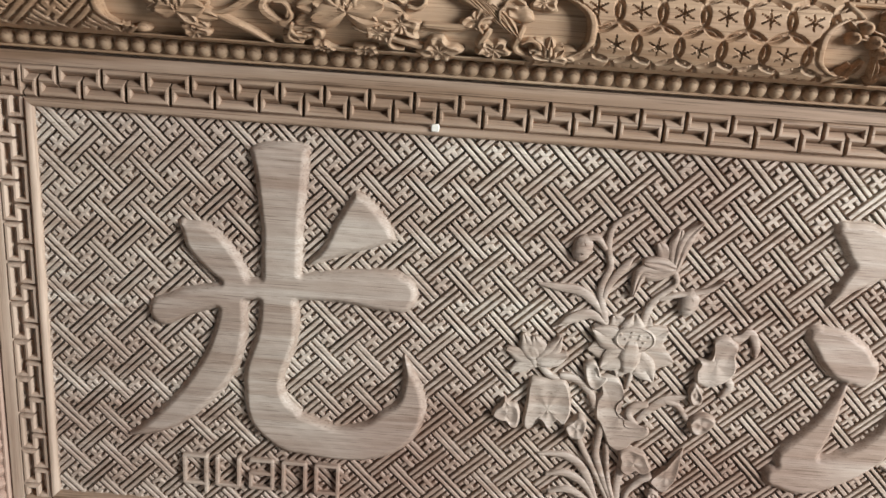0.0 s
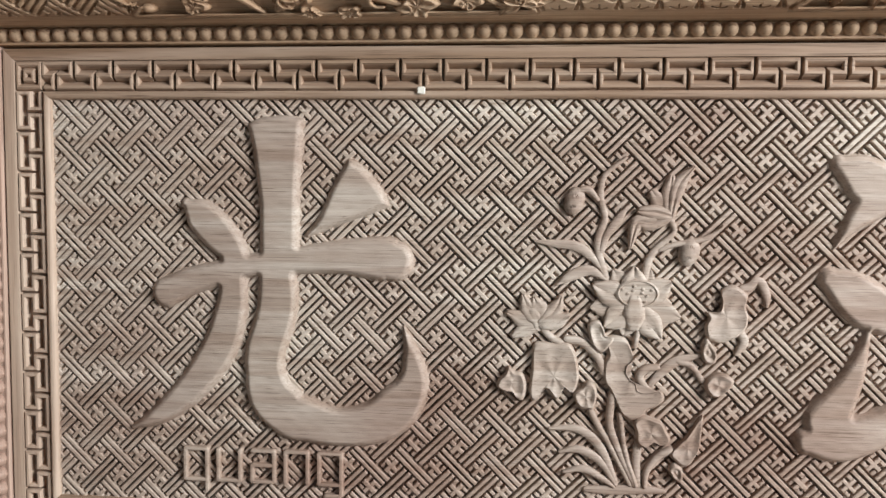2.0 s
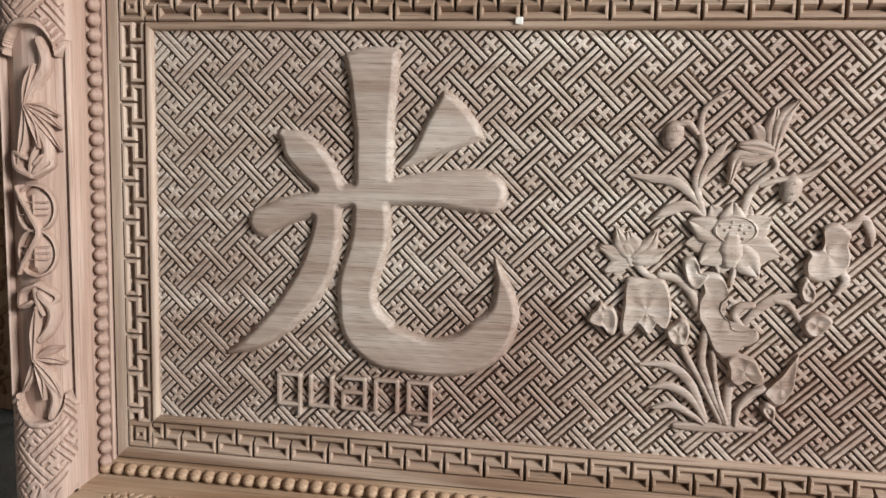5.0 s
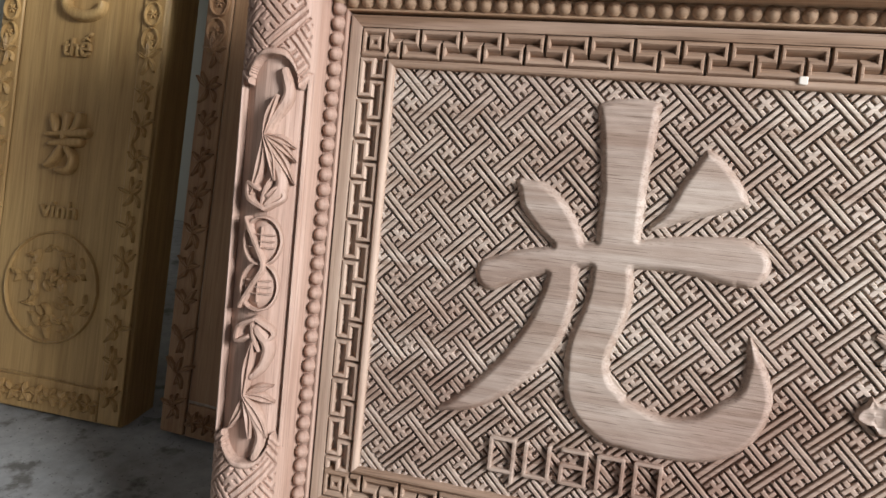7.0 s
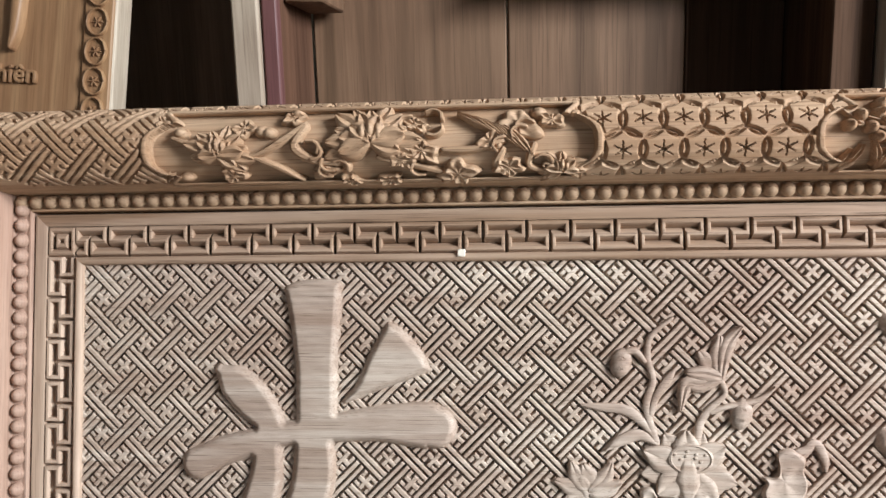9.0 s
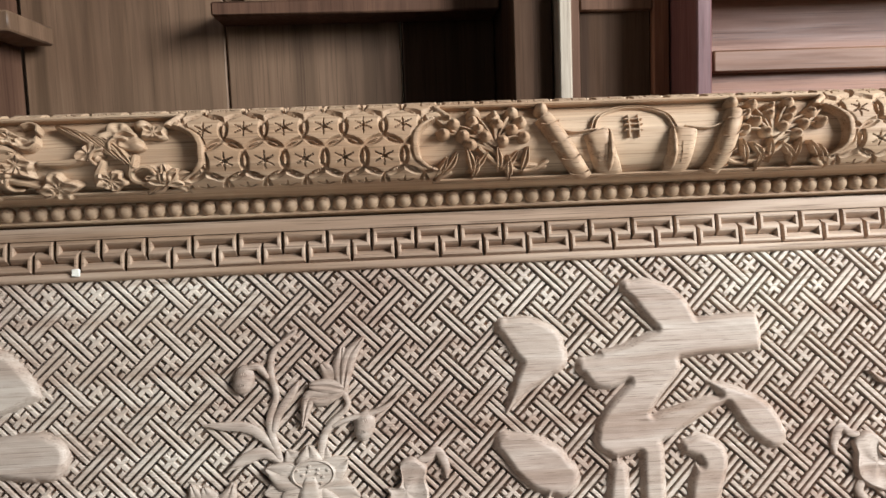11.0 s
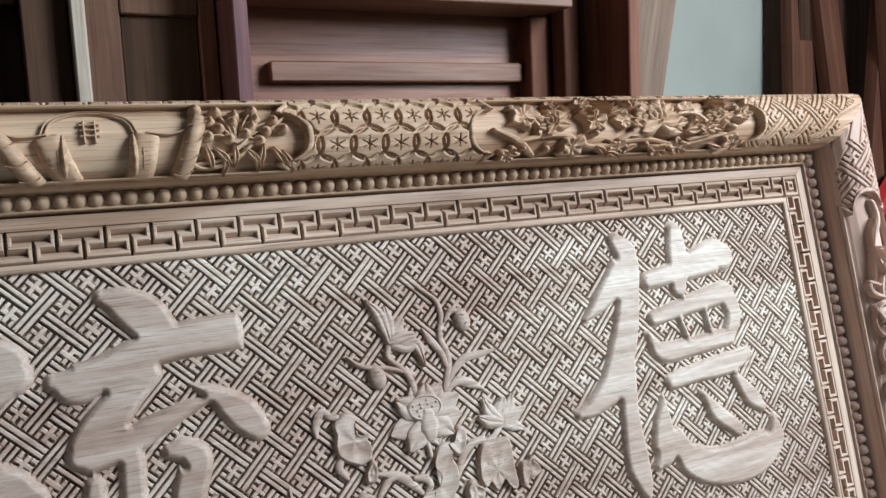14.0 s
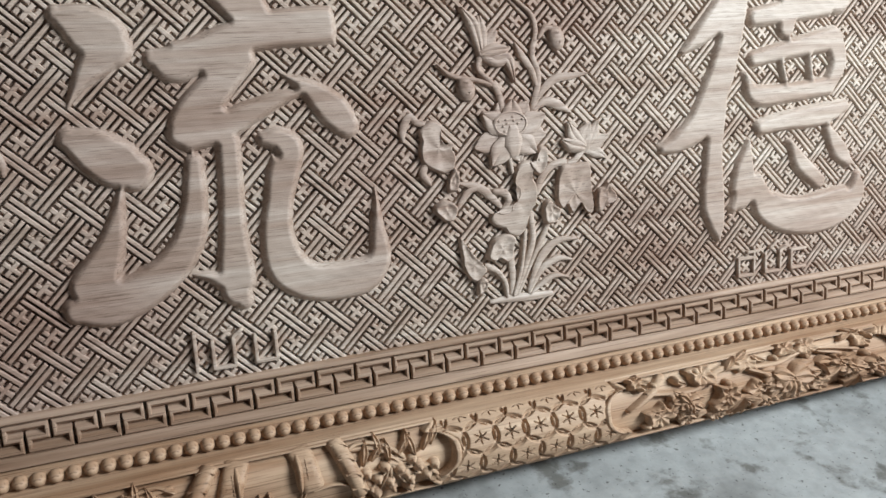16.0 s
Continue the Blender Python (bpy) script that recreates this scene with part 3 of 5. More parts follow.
CHAR_VIRTUE.append([(1664, -250, 5.2), (1657, -286, 18.3), (1651, -324, 20.8), (1637, -339, 8.6)])
CHAR_VIRTUE.append([(1679, -302, 10.4), (1694, -340, 23.8), (1746, -361, 28.1), (1812, -358, 31.1), (1854, -341, 21.3), (1859, -314, 8.9)])
CHAR_VIRTUE.append([(1735, -258, 7.1), (1754, -287, 14.6), (1788, -317, 13.5)])
CHAR_VIRTUE.append([(1801, -244, 9.6), (1821, -273, 16.4), (1841, -294, 10.9)])
CHAR_FLOW = []
CHAR_FLOW.append([(841, -65, 10.2), (861, -76, 22.7), (880, -90, 26.1), (888, -100, 20.4)])
CHAR_FLOW.append([(884, -98, 21.5), (866, -116, 15.3), (851, -134, 7.9), (840, -153, 1.7)])
CHAR_FLOW.append([(836, -182, 12.5), (855, -194, 22.7), (877, -210, 26.1), (893, -221, 20.4)])
CHAR_FLOW.append([(877, -240, 5.3), (863, -287, 14.4), (840, -332, 24.6)])
CHAR_FLOW.append([(951, -215, 11), (946, -262, 14.9), (933, -301, 18.1), (901, -333, 20.4), (856, -352, 23.5), (821, -354, 15.1)])
CHAR_FLOW.append([(987, -198, 13.7), (985, -243, 14.2), (982, -290, 16.0), (981, -331, 20.5), (981, -356, 19.4), (986, -368, 11.4)])
CHAR_FLOW.append([(937, -332, 2.3), (955, -337, 8.0), (973, -347, 11.4)])
CHAR_FLOW.append([(1023, -197, 9.1), (1039, -199, 14.8), (1049, -210, 17.1), (1040, -236, 18.8), (1033, -265, 17.1), (1028, -300, 19.4), (1035, -336, 23.9), (1059, -356, 22.8), (1092, -361, 22.8), (1122, -357, 21.7), (1140, -338, 15.4), (1140, -301, 9.1), (1141, -259, 2.3)])
CHAR_FLOW.append([(973, -31, 9.1), (993, -40, 19.4), (1014, -57, 23.9), (1028, -77, 20.5)])
CHAR_FLOW.append([(922, -110, 10.3), (941, -115, 21.1), (969, -107, 18.8), (1004, -94, 18.8), (1045, -86, 20.5), (1087, -84, 21.7), (1108, -83, 20.5)])
CHAR_FLOW.append([(1010, -113, 16.0), (986, -136, 18.2), (963, -162, 22.8), (946, -181, 20.5), (942, -187, 16.0)])
CHAR_FLOW.append([(948, -191, 14.8), (979, -183, 16.0), (1015, -168, 13.7), (1046, -156, 9.1), (1067, -152, 4.6)])
CHAR_FLOW.append([(1051, -132, 2.3), (1077, -149, 12.5), (1098, -169, 19.4), (1111, -185, 17.7), (1116, -191, 14.8)])
SPRAY_SHAPES = []
SPRAY_SHAPES.append([(536, -260), (544, -256), (560, -257), (574, -256), (581, -266), (585, -285), (585, -298), (580, -310), (572, -305), (568, -310), (563, -318), (557, -311), (550, -306), (544, -316), (537, -321), (533, -312), (535, -287)])
SPRAY_SHAPES.append([(511, -283), (517, -289), (525, -290), (530, -302), (528, -318), (522, -320), (515, -312), (507, -311), (498, -306), (501, -297), (507, -291)])
SPRAY_SHAPES.append([(580, -310), (588, -304), (594, -297), (601, -298), (605, -309), (602, -326), (596, -327), (589, -327), (582, -319)])
SPRAY_SHAPES.append([(613, -251), (622, -247), (633, -250), (639, -260), (641, -270), (635, -277), (634, -286), (639, -294), (645, -298), (648, -307), (660, -309), (672, -306), (675, -315), (666, -323), (658, -326), (652, -334), (640, -338), (631, -332), (625, -320), (618, -305), (612, -296), (611, -278), (616, -266)])
SPRAY_SHAPES.append([(594, -235), (604, -231), (610, -239), (613, -248), (622, -250), (617, -259), (608, -267), (600, -261), (595, -248)])
SPRAY_SHAPES.append([(643, -338), (652, -332), (664, -334), (673, -338), (678, -347), (683, -358), (674, -364), (665, -361), (656, -367), (647, -361), (646, -349)])
SPRAY_SHAPES.append([(730, -196), (741, -191), (750, -195), (757, -202), (755, -213), (758, -225), (756, -237), (747, -246), (739, -250), (730, -253), (720, -250), (716, -247), (714, -235), (718, -226), (715, -220), (725, -220), (730, -215), (731, -206)])
SPRAY_SHAPES.append([(716, -247), (723, -256), (727, -264), (726, -274), (717, -275), (712, -268), (711, -256)])
SPRAY_SHAPES.append([(715, -295), (723, -286), (735, -284), (746, -292), (739, -303), (729, -310), (720, -307)])
SPRAY_SHAPES.append([(715, -329), (714, -353), (713, -365), (705, -381), (696, -386), (687, -379), (682, -373), (689, -363), (700, -351)])
SPRAY_SHAPES.append([(687, -382), (696, -388), (695, -403), (686, -398), (681, -388)])
LOTUS_TIPS = [(596, -218), (598, -194), (619, -178), (640, -174), (657, -177), (678, -189), (689, -227), (669, -249), (631, -247), (611, -238)]
LOTUS_HEART = (641, -214)
PODS = [(577, -106), (696, -158)]
SPRAY_STEMS = []
SPRAY_STEMS.append([(630, -60, 3.3), (608, -79, 5.5), (604, -101, 6.9), (609, -124, 6.6), (602, -150, 7.5), (611, -188, 8.3)])
SPRAY_STEMS.append([(632, -110, 1.7), (624, -123, 8.1), (611, -142, 7.7), (606, -158, 6.6)])
SPRAY_STEMS.append([(675, -122, 7.7), (680, -137, 5.8), (665, -152, 6.6), (655, -167, 8.1), (651, -188, 8.1)])
SPRAY_STEMS.append([(730, -130, 1.6), (717, -141, 5.5), (700, -147, 5.8), (682, -150, 5.5), (665, -156, 5)])
SPRAY_STEMS.append([(601, -105, 5), (591, -94, 7.7), (579, -96, 5.8)])
SPRAY_STEMS.append([(536, -149, 2.3), (556, -151, 7.7), (578, -153, 9.9), (593, -162, 9.2), (607, -178, 4.6)])
SPRAY_STEMS.append([(560, -195, 1.8), (576, -185, 10.8), (594, -179, 10.4), (611, -188, 4.4)])
SPRAY_STEMS.append([(546, -241, 8.1), (556, -252, 7.5), (567, -257, 7.2)])
SPRAY_STEMS.append([(571, -253, 8.1), (588, -256, 8.6), (603, -269, 9), (612, -288, 8.1)])
SPRAY_STEMS.append([(646, -240, 5.8), (643, -259, 5.8)])
SPRAY_STEMS.append([(712, -266, 3.3), (687, -273, 9.9), (672, -285, 9.2), (660, -299, 5.8)])
SPRAY_STEMS.append([(687, -273, 6.6), (702, -278, 6.6), (714, -294, 5.8)])
SPRAY_STEMS.append([(593, -317, 6), (604, -340, 6.9), (620, -367, 6), (642, -408, 5.8)])
SPRAY_STEMS.append([(621, -311, 8.1), (619, -343, 8.1), (630, -374, 7.8), (647, -409, 6)])
SPRAY_STEMS.append([(629, -331, 6), (636, -374, 5.8), (648, -409, 5.4)])
SPRAY_STEMS.append([(651, -349, 9.2), (648, -381, 8.1), (650, -409, 6.9)])
SPRAY_STEMS.append([(555, -350, 2.4), (586, -350, 8.1), (609, -368, 9.6), (627, -407, 5.8)])
SPRAY_STEMS.append([(566, -375, 2.4), (587, -372, 8.1), (610, -384, 8.4), (627, -409, 4.6)])
SPRAY_STEMS.append([(571, -397, 2.4), (592, -393, 7.2), (615, -404, 6), (625, -411, 3.5)])
SPRAY_STEMS.append([(683, -368, 8.1), (669, -377, 7.2), (659, -392, 6.9), (657, -410, 4.8)])
SPRAY_STEMS.append([(595, -415, 6.3), (623, -415, 9.6), (653, -413, 9.2), (679, -414, 4.6)])
SPRAY_STEMS.append([(750, -195, 7), (759, -192, 8), (765, -186, 8), (771, -190, 9), (776, -203, 8), (776, -213, 4)])
SPRAY_STEMS.append([(750, -240, 8), (755, -251, 9), (747, -264, 5)])
SPRAY_STEMS.append([(668, -280, 6), (654, -283, 9), (649, -293, 8), (659, -306, 7)])
SPRAY_PETALS = []
SPRAY_PETALS.append([(542, -237, 9.2), (527, -233, 12.6), (509, -226, 3)])
SPRAY_PETALS.append([(543, -236, 8.1), (531, -222, 11.5), (525, -207, 2.9)])
SPRAY_PETALS.append([(546, -236, 9.2), (559, -221, 10.4), (565, -207, 2.9)])
SPRAY_PETALS.append([(547, -237, 8.6), (562, -233, 10.8), (574, -227, 3)])
SPRAY_PETALS.append([(540, -239, 7.8), (525, -245, 9), (515, -251, 3)])
SPRAY_PETALS.append([(543, -239, 10.4), (541, -223, 15.6), (537, -210, 3.5)])
SPRAY_PETALS.append([(673, -120, 9.2), (656, -128, 9.9), (642, -128, 9.2), (635, -155, 2.2)])
SPRAY_PETALS.append([(673, -120, 8.1), (659, -117, 9.9), (645, -116, 5.5)])
SPRAY_PETALS.append([(674, -120, 8.1), (664, -106, 10.5), (657, -96, 5.5)])
SPRAY_PETALS.append([(675, -120, 7.7), (674, -98, 10.5), (676, -80, 4.2)])
SPRAY_PETALS.append([(676, -120, 5.3), (683, -89, 9.4), (698, -69, 2.1)])


def stroke_outline(rows, blunt):
    """Closed outline of one brush stroke, with round ends or one blunt end."""
    q = spline(mm(rows), 0.002)
    left, right = [], []
    for n, p in enumerate(q):
        t = (q[min(n + 1, len(q) - 1)].xy - q[max(n - 1, 0)].xy).normalized()
        side = Vector((-t.y, t.x))
        left.append(p.xy + side * p.z)
        right.append(p.xy - side * p.z)
    caps = []
    for a, c, w, end in ((q[-2], q[-1], q[-1].z, 1), (q[1], q[0], q[0].z, 0)):
        t = (c.xy - a.xy).normalized()
        side = Vector((-t.y, t.x))
        reach = 0.25 if blunt == end else 0.9
        caps.append([c.xy + side * (w * math.cos(k * math.pi / 12)) + t * (w * reach * math.sin(k * math.pi / 12)) for k in range(1, 12)])
    # sharp bends fold the sides over: drop the points that fall inside the stroke
    mid = np.array([tuple(p) for p in q])

    def clear(p):
        return np.min(np.hypot(mid[:, 0] - p.x, mid[:, 1] - p.y) / np.maximum(mid[:, 2], 1e-5)) > 0.6

    left, right = [p for p in left if clear(p)], [p for p in right if clear(p)]
    return np.array([tuple(p) for p in left + caps[0] + right[::-1] + caps[1]])


def winding(outline, x, z):
    """True where the points lie inside the outline, which may cross itself."""
    turns = np.zeros(np.shape(x), int)
    for (x0, z0), (x1, z1) in zip(outline, np.roll(outline, -1, 0)):
        side = (x1 - x0) * (z - z0) - (x - x0) * (z1 - z0)
        turns += ((z0 <= z) & (z1 > z) & (side > 0)).astype(int) - ((z0 > z) & (z1 <= z) & (side < 0)).astype(int)
    return turns != 0


def merged_strokes(outlines, top, name):
    """Brush strokes that run together: one flat top with a rounded, steep rim."""
    cell = 0.0011
    lo = np.min([o.min(0) for o in outlines], 0) - 0.005
    hi = np.max([o.max(0) for o in outlines], 0) + 0.005
    gx, gz = np.meshgrid(np.arange(lo[0], hi[0], cell), np.arange(lo[1], hi[1], cell), indexing="ij")
    inside = np.zeros(gx.shape, bool)
    rim = []
    for n, o in enumerate(outlines):
        inside |= winding(o, gx, gz)
        close = np.concatenate([o * (1 - k / 3) + np.roll(o, -1, 0) * (k / 3) for k in range(3)])
        keep = np.ones(len(close), bool)
        for m, other in enumerate(outlines):
            if m != n:
                keep &= ~winding(other, close[:, 0], close[:, 1])
        rim.append(close[keep])
    rim = np.concatenate(rim)
    far = np.full(gx.shape, 0.02)
    for o in outlines:
        a = np.maximum(((o.min(0) - 0.004 - lo) / cell).astype(int), 0)
        c = ((o.max(0) + 0.004 - lo) / cell).astype(int) + 1
        wx, wz = gx[a[0]:c[0], a[1]:c[1]], gz[a[0]:c[0], a[1]:c[1]]
        best = np.full(wx.shape, 1.0)
        near = rim[np.all((rim > o.min(0) - 0.014) & (rim < o.max(0) + 0.014), 1)]
        for k in range(0, len(near), 40):
            best = np.minimum(best, np.min((wx[..., None] - near[k:k + 40, 0]) ** 2 + (wz[..., None] - near[k:k + 40, 1]) ** 2, -1))
        far[a[0]:c[0], a[1]:c[1]] = np.minimum(far[a[0]:c[0], a[1]:c[1]], np.sqrt(best))
    d = np.where(inside, far, -far) + 0.0013
    e = np.clip(1 - d / 0.0098, 0, 1)
    h = -0.0045 + (top + 0.0045) * (1 - e ** 1.9)
    h += 0.00014 * np.sin(gx * 210 + 1.7 * np.sin(gz * 160)) * np.sin(gz * 240 + gx * 60) * np.clip(d / 0.004, 0, 1)
    h = np.where(d < 0, -0.0045 - 0.0067 * np.clip(-d / 0.0014, 0, 1), h)
    use = d > -0.0022
    index = np.full(gx.shape, -1)
    index[use] = np.arange(use.sum())
    corner = np.stack([index[:-1, :-1], index[1:, :-1], index[1:, 1:], index[:-1, 1:]], -1).reshape(-1, 4)
    b = Build()
    b.v = list(zip(gx[use].tolist(), (-h[use]).tolist(), gz[use].tolist()))
    b.f = [tuple(f) for f in corner[(corner >= 0).all(1)].tolist()]
    me = b.mesh(name)
    me.set_sharp_from_angle(angle=radians(75))
    return me


def character(strokes, label, blunt=None, top=0.0074):
    whole = holder("character", plaque, label)
    outlines = [stroke_outline(rows, (blunt or {}).get(n)) for n, rows in enumerate(strokes)]
    groups = []
    for o in outlines:
        touching = [g for g in groups if any(winding(p, o[:, 0], o[:, 1]).any() or winding(o, p[:, 0], p[:, 1]).any() for p in g)]
        groups = [g for g in groups if not any(g is t for t in touching)] + [[o] + [p for g in touching for p in g]]
    for g in groups:
        part("stroke", merged_strokes(g, top, "stroke"), WOOD_STROKE, whole)


character(CHAR_LIGHT, "raised brush-stroke character with rounded edges", {0: 0, 2: 1})
character(CHAR_FLOW, "raised brush-stroke character with rounded edges", {9: 1})
character(CHAR_VIRTUE, "raised brush-stroke character with rounded edges")
FACE = Matrix.Rotation(radians(90), 4, "X")

# square raised letters: lines through a grid 2 wide and 3 high, with z 0 on the writing line
LETTERS = {"q": ["2,0 0,0 0,3 2,3 2,-1"], "u": ["0,3 0,0 2,0", "2,3 2,0"], "a": ["0,3 2,3 2,0 0,0 0,1.6 2,1.6"], "n": ["0,0 0,3 2,3 2,0"],
           "g": ["2,0 0,0 0,3 2,3 2,-1.1 0.6,-1.1"], "l": ["0,0 0,4.3"], "\u01b0": ["0,3 0,0 2,0", "2,0 2,3.2 2.9,3.9"], "\u0111": ["2,0 0,0 0,2.8 2,2.8", "2,0 2,4.4", "1.2,3.7 2.7,3.7"],
           "\u1ee9": ["0,3 0,0 2,0", "2,0 2,3.2 2.9,3.7", "0.7,3.9 1.6,4.9"], "c": ["2,3 0,3 0,0 2,0"]}


def square_word(text, places, z, wide, high):
    """A word in raised square letters, each a low ridge."""
    word = holder("word", plaque, "raised carved square lettering")
    for letter, x in zip(text, places):
        b = Build()
        for line in LETTERS[letter]:
            points = [tuple(float(v) for v in p.split(",")) for p in line.split()]
            for (x0, z0), (x1, z1) in zip(points, points[1:]):
                ax, az, cx, cz = x + x0 * wide / 2, z + z0 * high / 3, x + x1 * wide / 2, z + z1 * high / 3
                ribbon(b, [(ax, az, 0.0029), ((ax + cx) / 2, (az + cz) / 2, 0.0028), (cx, cz, 0.0029)], 0.0050, on_board, flat=0.35, step=0.003, foot=-0.0108, across=6, cap=0.95)
        part("letter", b, WOOD_FIELD, word)


square_word("quang", (0.150, 0.188, 0.227, 0.265, 0.303), -0.423, 0.025, 0.035)
square_word("l\u01b0u", (0.929, 0.947, 0.992), -0.437, 0.022, 0.030)
square_word("\u0111\u1ee9c", (1.648, 1.694, 1.740), -0.435, 0.026, 0.026)


def spray(mirror):
    whole = holder("lotus_spray", plaque, "carved lotus spray with buds, leaves and grass blades")

    def place(x, z, h):
        return on_board(LONG - 0.004 - x if mirror else x, z, h)

    def slim(rows, k):
        return [(x, z, w * k) for x, z, w in mm(rows)]

    for n, rows in enumerate(SPRAY_STEMS):
        b = Build()
        ribbon(b, slim(rows, 0.62), 0.0036 + 0.0005 * (n % 5), place, flat=0.05, foot=-0.0108, across=8, step=0.003)
        part("stem", b, WOOD_STROKE, whole)
    for n, rows in enumerate(SPRAY_SHAPES):
        b = Build()
        shape(b, [(x / 1000, z / 1000) for x, z in rows], 0.0068 + 0.0010 * (n % 3), place, bevel=0.0042, foot=-0.0108, flutes=(7, 3, 5, 4, 3, 4, 5, 3, 4, 6, 3)[n], depth=0.10, turn=(0.0, 0.5, 0.3, 0.4, 1.2, 0.8, 0.4, 0.6, 0.9, 0.7, 0.9)[n])
        part("leaf", b, WOOD_STROKE, whole)
    hx, hz = LOTUS_HEART[0] / 1000, LOTUS_HEART[1] / 1000
    for n, (tx, tz) in enumerate(LOTUS_TIPS):
        tx, tz = tx / 1000, tz / 1000
        b = Build()
        ribbon(b, [(hx * 0.75 + tx * 0.25, hz * 0.75 + tz * 0.25, 0.0120), (hx * 0.42 + tx * 0.58, hz * 0.42 + tz * 0.58, 0.0160), (hx * 0.14 + tx * 0.86, hz * 0.14 + tz * 0.86, 0.0090), (tx, tz, 0.0015)], 0.0040 + 0.0034 * (n % 2), place, flat=0.5, crease=0.22, foot=-0.0108, across=10)
        part("petal", b, WOOD_STROKE, whole)
    for n, rows in enumerate(SPRAY_PETALS):
        b = Build()
        ribbon(b, slim(rows, 0.95), 0.0046 + 0.0010 * (n % 4), place, flat=0.15, crease=0.22, foot=-0.0108, across=10)
        part("petal", b, WOOD_STROKE, whole)
    # drooping seed heads, cross-hatched
    for px, pz in PODS:
        b = Build()
        rows = []
        for r in (0.03, 0.25, 0.45, 0.62, 0.76, 0.88, 0.96, 1.0):
            row = []
            for k in range(29):
                a = k * math.pi / 14
                h = 0.0005 + 0.0075 * math.sqrt(max(0.0, 1 - r * r)) + (0.0007 if (k + int(r * 9)) % 2 else -0.0007) * (0.4 < r < 0.97)
                row.append(place(px / 1000 + 0.0112 * r * math.cos(a) + 0.002 * r * math.sin(a), pz / 1000 + 0.0155 * r * math.sin(a), h if r < 1 else -0.0108))
            rows.append(row)
        b.grid(rows)
        part("seed_head", b, WOOD_STROKE, whole)
    # seed pod of the open lotus
    b = Build()
    cx, cz = hx + 0.003, hz + 0.012
    b.grid([[place(cx + 0.0225 * r * math.cos(k * math.pi / 10), cz + 0.015 * r * math.sin(k * math.pi / 10), h) for k in range(21)] for r, h in ((0.02, 0.0076), (0.85, 0.0076), (0.9, 0.0088), (1.0, 0.0076), (1.04, -0.004))])
    pod = part("seed_pod", b, WOOD_STROKE, whole)
    b = Build()
    for k in range(11):
        a, r = k * 2.4, 0.004 + 0.0012 * k
        sx, sz = cx + r * math.cos(a) * 1.15, cz + 0.001 + r * math.sin(a) * 0.65
        b.grid([[place(sx + 0.0022 * q * math.cos(j * math.pi / 4), sz + 0.0018 * q * math.sin(j * math.pi / 4), h) for j in range(9)] for q, h in ((0.05, 0.0092), (0.7, 0.0088), (1.0, 0.007))])
    part("seeds", b, WOOD_STROKE, pod)
    b = Build()
    ribbon(b, [(hx, hz - 0.020, 0.012), (hx, hz - 0.006, 0.0155), (hx, hz + 0.007, 0.009)], 0.0100, place, flat=0.1, crease=0.1, foot=-0.0108, across=10)
    part("petal", b, WOOD_STROKE, whole)


spray(False)
spray(True)

# ---- carvings in the cartouches ----


def bump(b, place, x, z, rx, rz, h0, h1):
    b.grid([[place(x + rx * r * math.cos(k * math.pi / 6), z + rz * r * math.sin(k * math.pi / 6), h0 + (h1 - h0) * math.sqrt(max(0, 1 - r * r))) for k in range(13)] for r in (0.04, 0.4, 0.7, 0.88, 1.0)])


def bloom(b, place, x, z, r, turn=0.0, petals=9, h=0.008):
    """An open lotus seen from the side: two fans of cupped petals round a bud."""
    for ring, (reach, wide, lift) in enumerate(((1.0, 0.26, 0.0), (0.68, 0.30, 0.0028))):
        count = petals - 3 * ring
        for k in range(count):
            a = turn + math.pi * (k / (count - 1)) * 1.25 - 0.39
            c, s = math.cos(a), math.sin(a)
            long = r * reach * (0.92 + 0.14 * math.sin(k * 2.1))
            ribbon(b, [(x, z, r * 0.12), (x + c * long * 0.55, z + s * long * 0.5, r * wide), (x + c * long * 0.85, z + s * long * 0.7, r * wide * 0.75), (x + c * long, z + s * long * 0.82, r * 0.05)], h + lift + 0.0012 * (k % 2), place, flat=0.3, crease=0.2, across=8, foot=-0.001)
    for k in (-1, 0, 1):
        bump(b, place, x + k * r * 0.17, z + r * (0.26 - 0.06 * abs(k)), r * 0.15, r * 0.30, 0.0, h + 0.006 - 0.001 * abs(k))


def pad(b, place, x, z, r, rng, h=0.008):
    """A lotus leaf with a wavy turned-up edge and radiating veins."""
    n, a0, waves = 14, rng.uniform(0, 6.28), rng.choice((3, 4, 5))
    squash, lean = rng.uniform(0.55, 0.8), rng.uniform(-0.6, 0.6)
    rim = []
    for k in range(n):
        a = k * 2 * math.pi / n
        q = r * (1 + 0.22 * math.sin(waves * a + a0) + rng.uniform(-0.06, 0.06))
        u, v = q * math.cos(a), q * squash * math.sin(a)
        rim.append((x + u * math.cos(lean) - v * math.sin(lean), z + u * math.sin(lean) * 0.8 + v * math.cos(lean)))
    shape(b, rim, h, place, bevel=r * 0.28, foot=-0.001, flutes=waves + 4, depth=0.13, turn=a0)


def twig(b, place, points, h=0.005):
    ribbon(b, points, h, place, flat=0.1, across=5, foot=-0.001)


def leaf_at(b, place, x, z, a, long, wide, h=0.006):
    c, s = math.cos(a), math.sin(a)
    ribbon(b, [(x, z, wide * 0.3), (x + c * long * 0.5 - s * wide * 0.3, z + s * long * 0.5 + c * wide * 0.3, wide), (x + c * long, z + s * long, wide * 0.12)], h, place, flat=0.1, crease=0.35, across=6, foot=-0.001)


MID = WIDE * MIDDLE


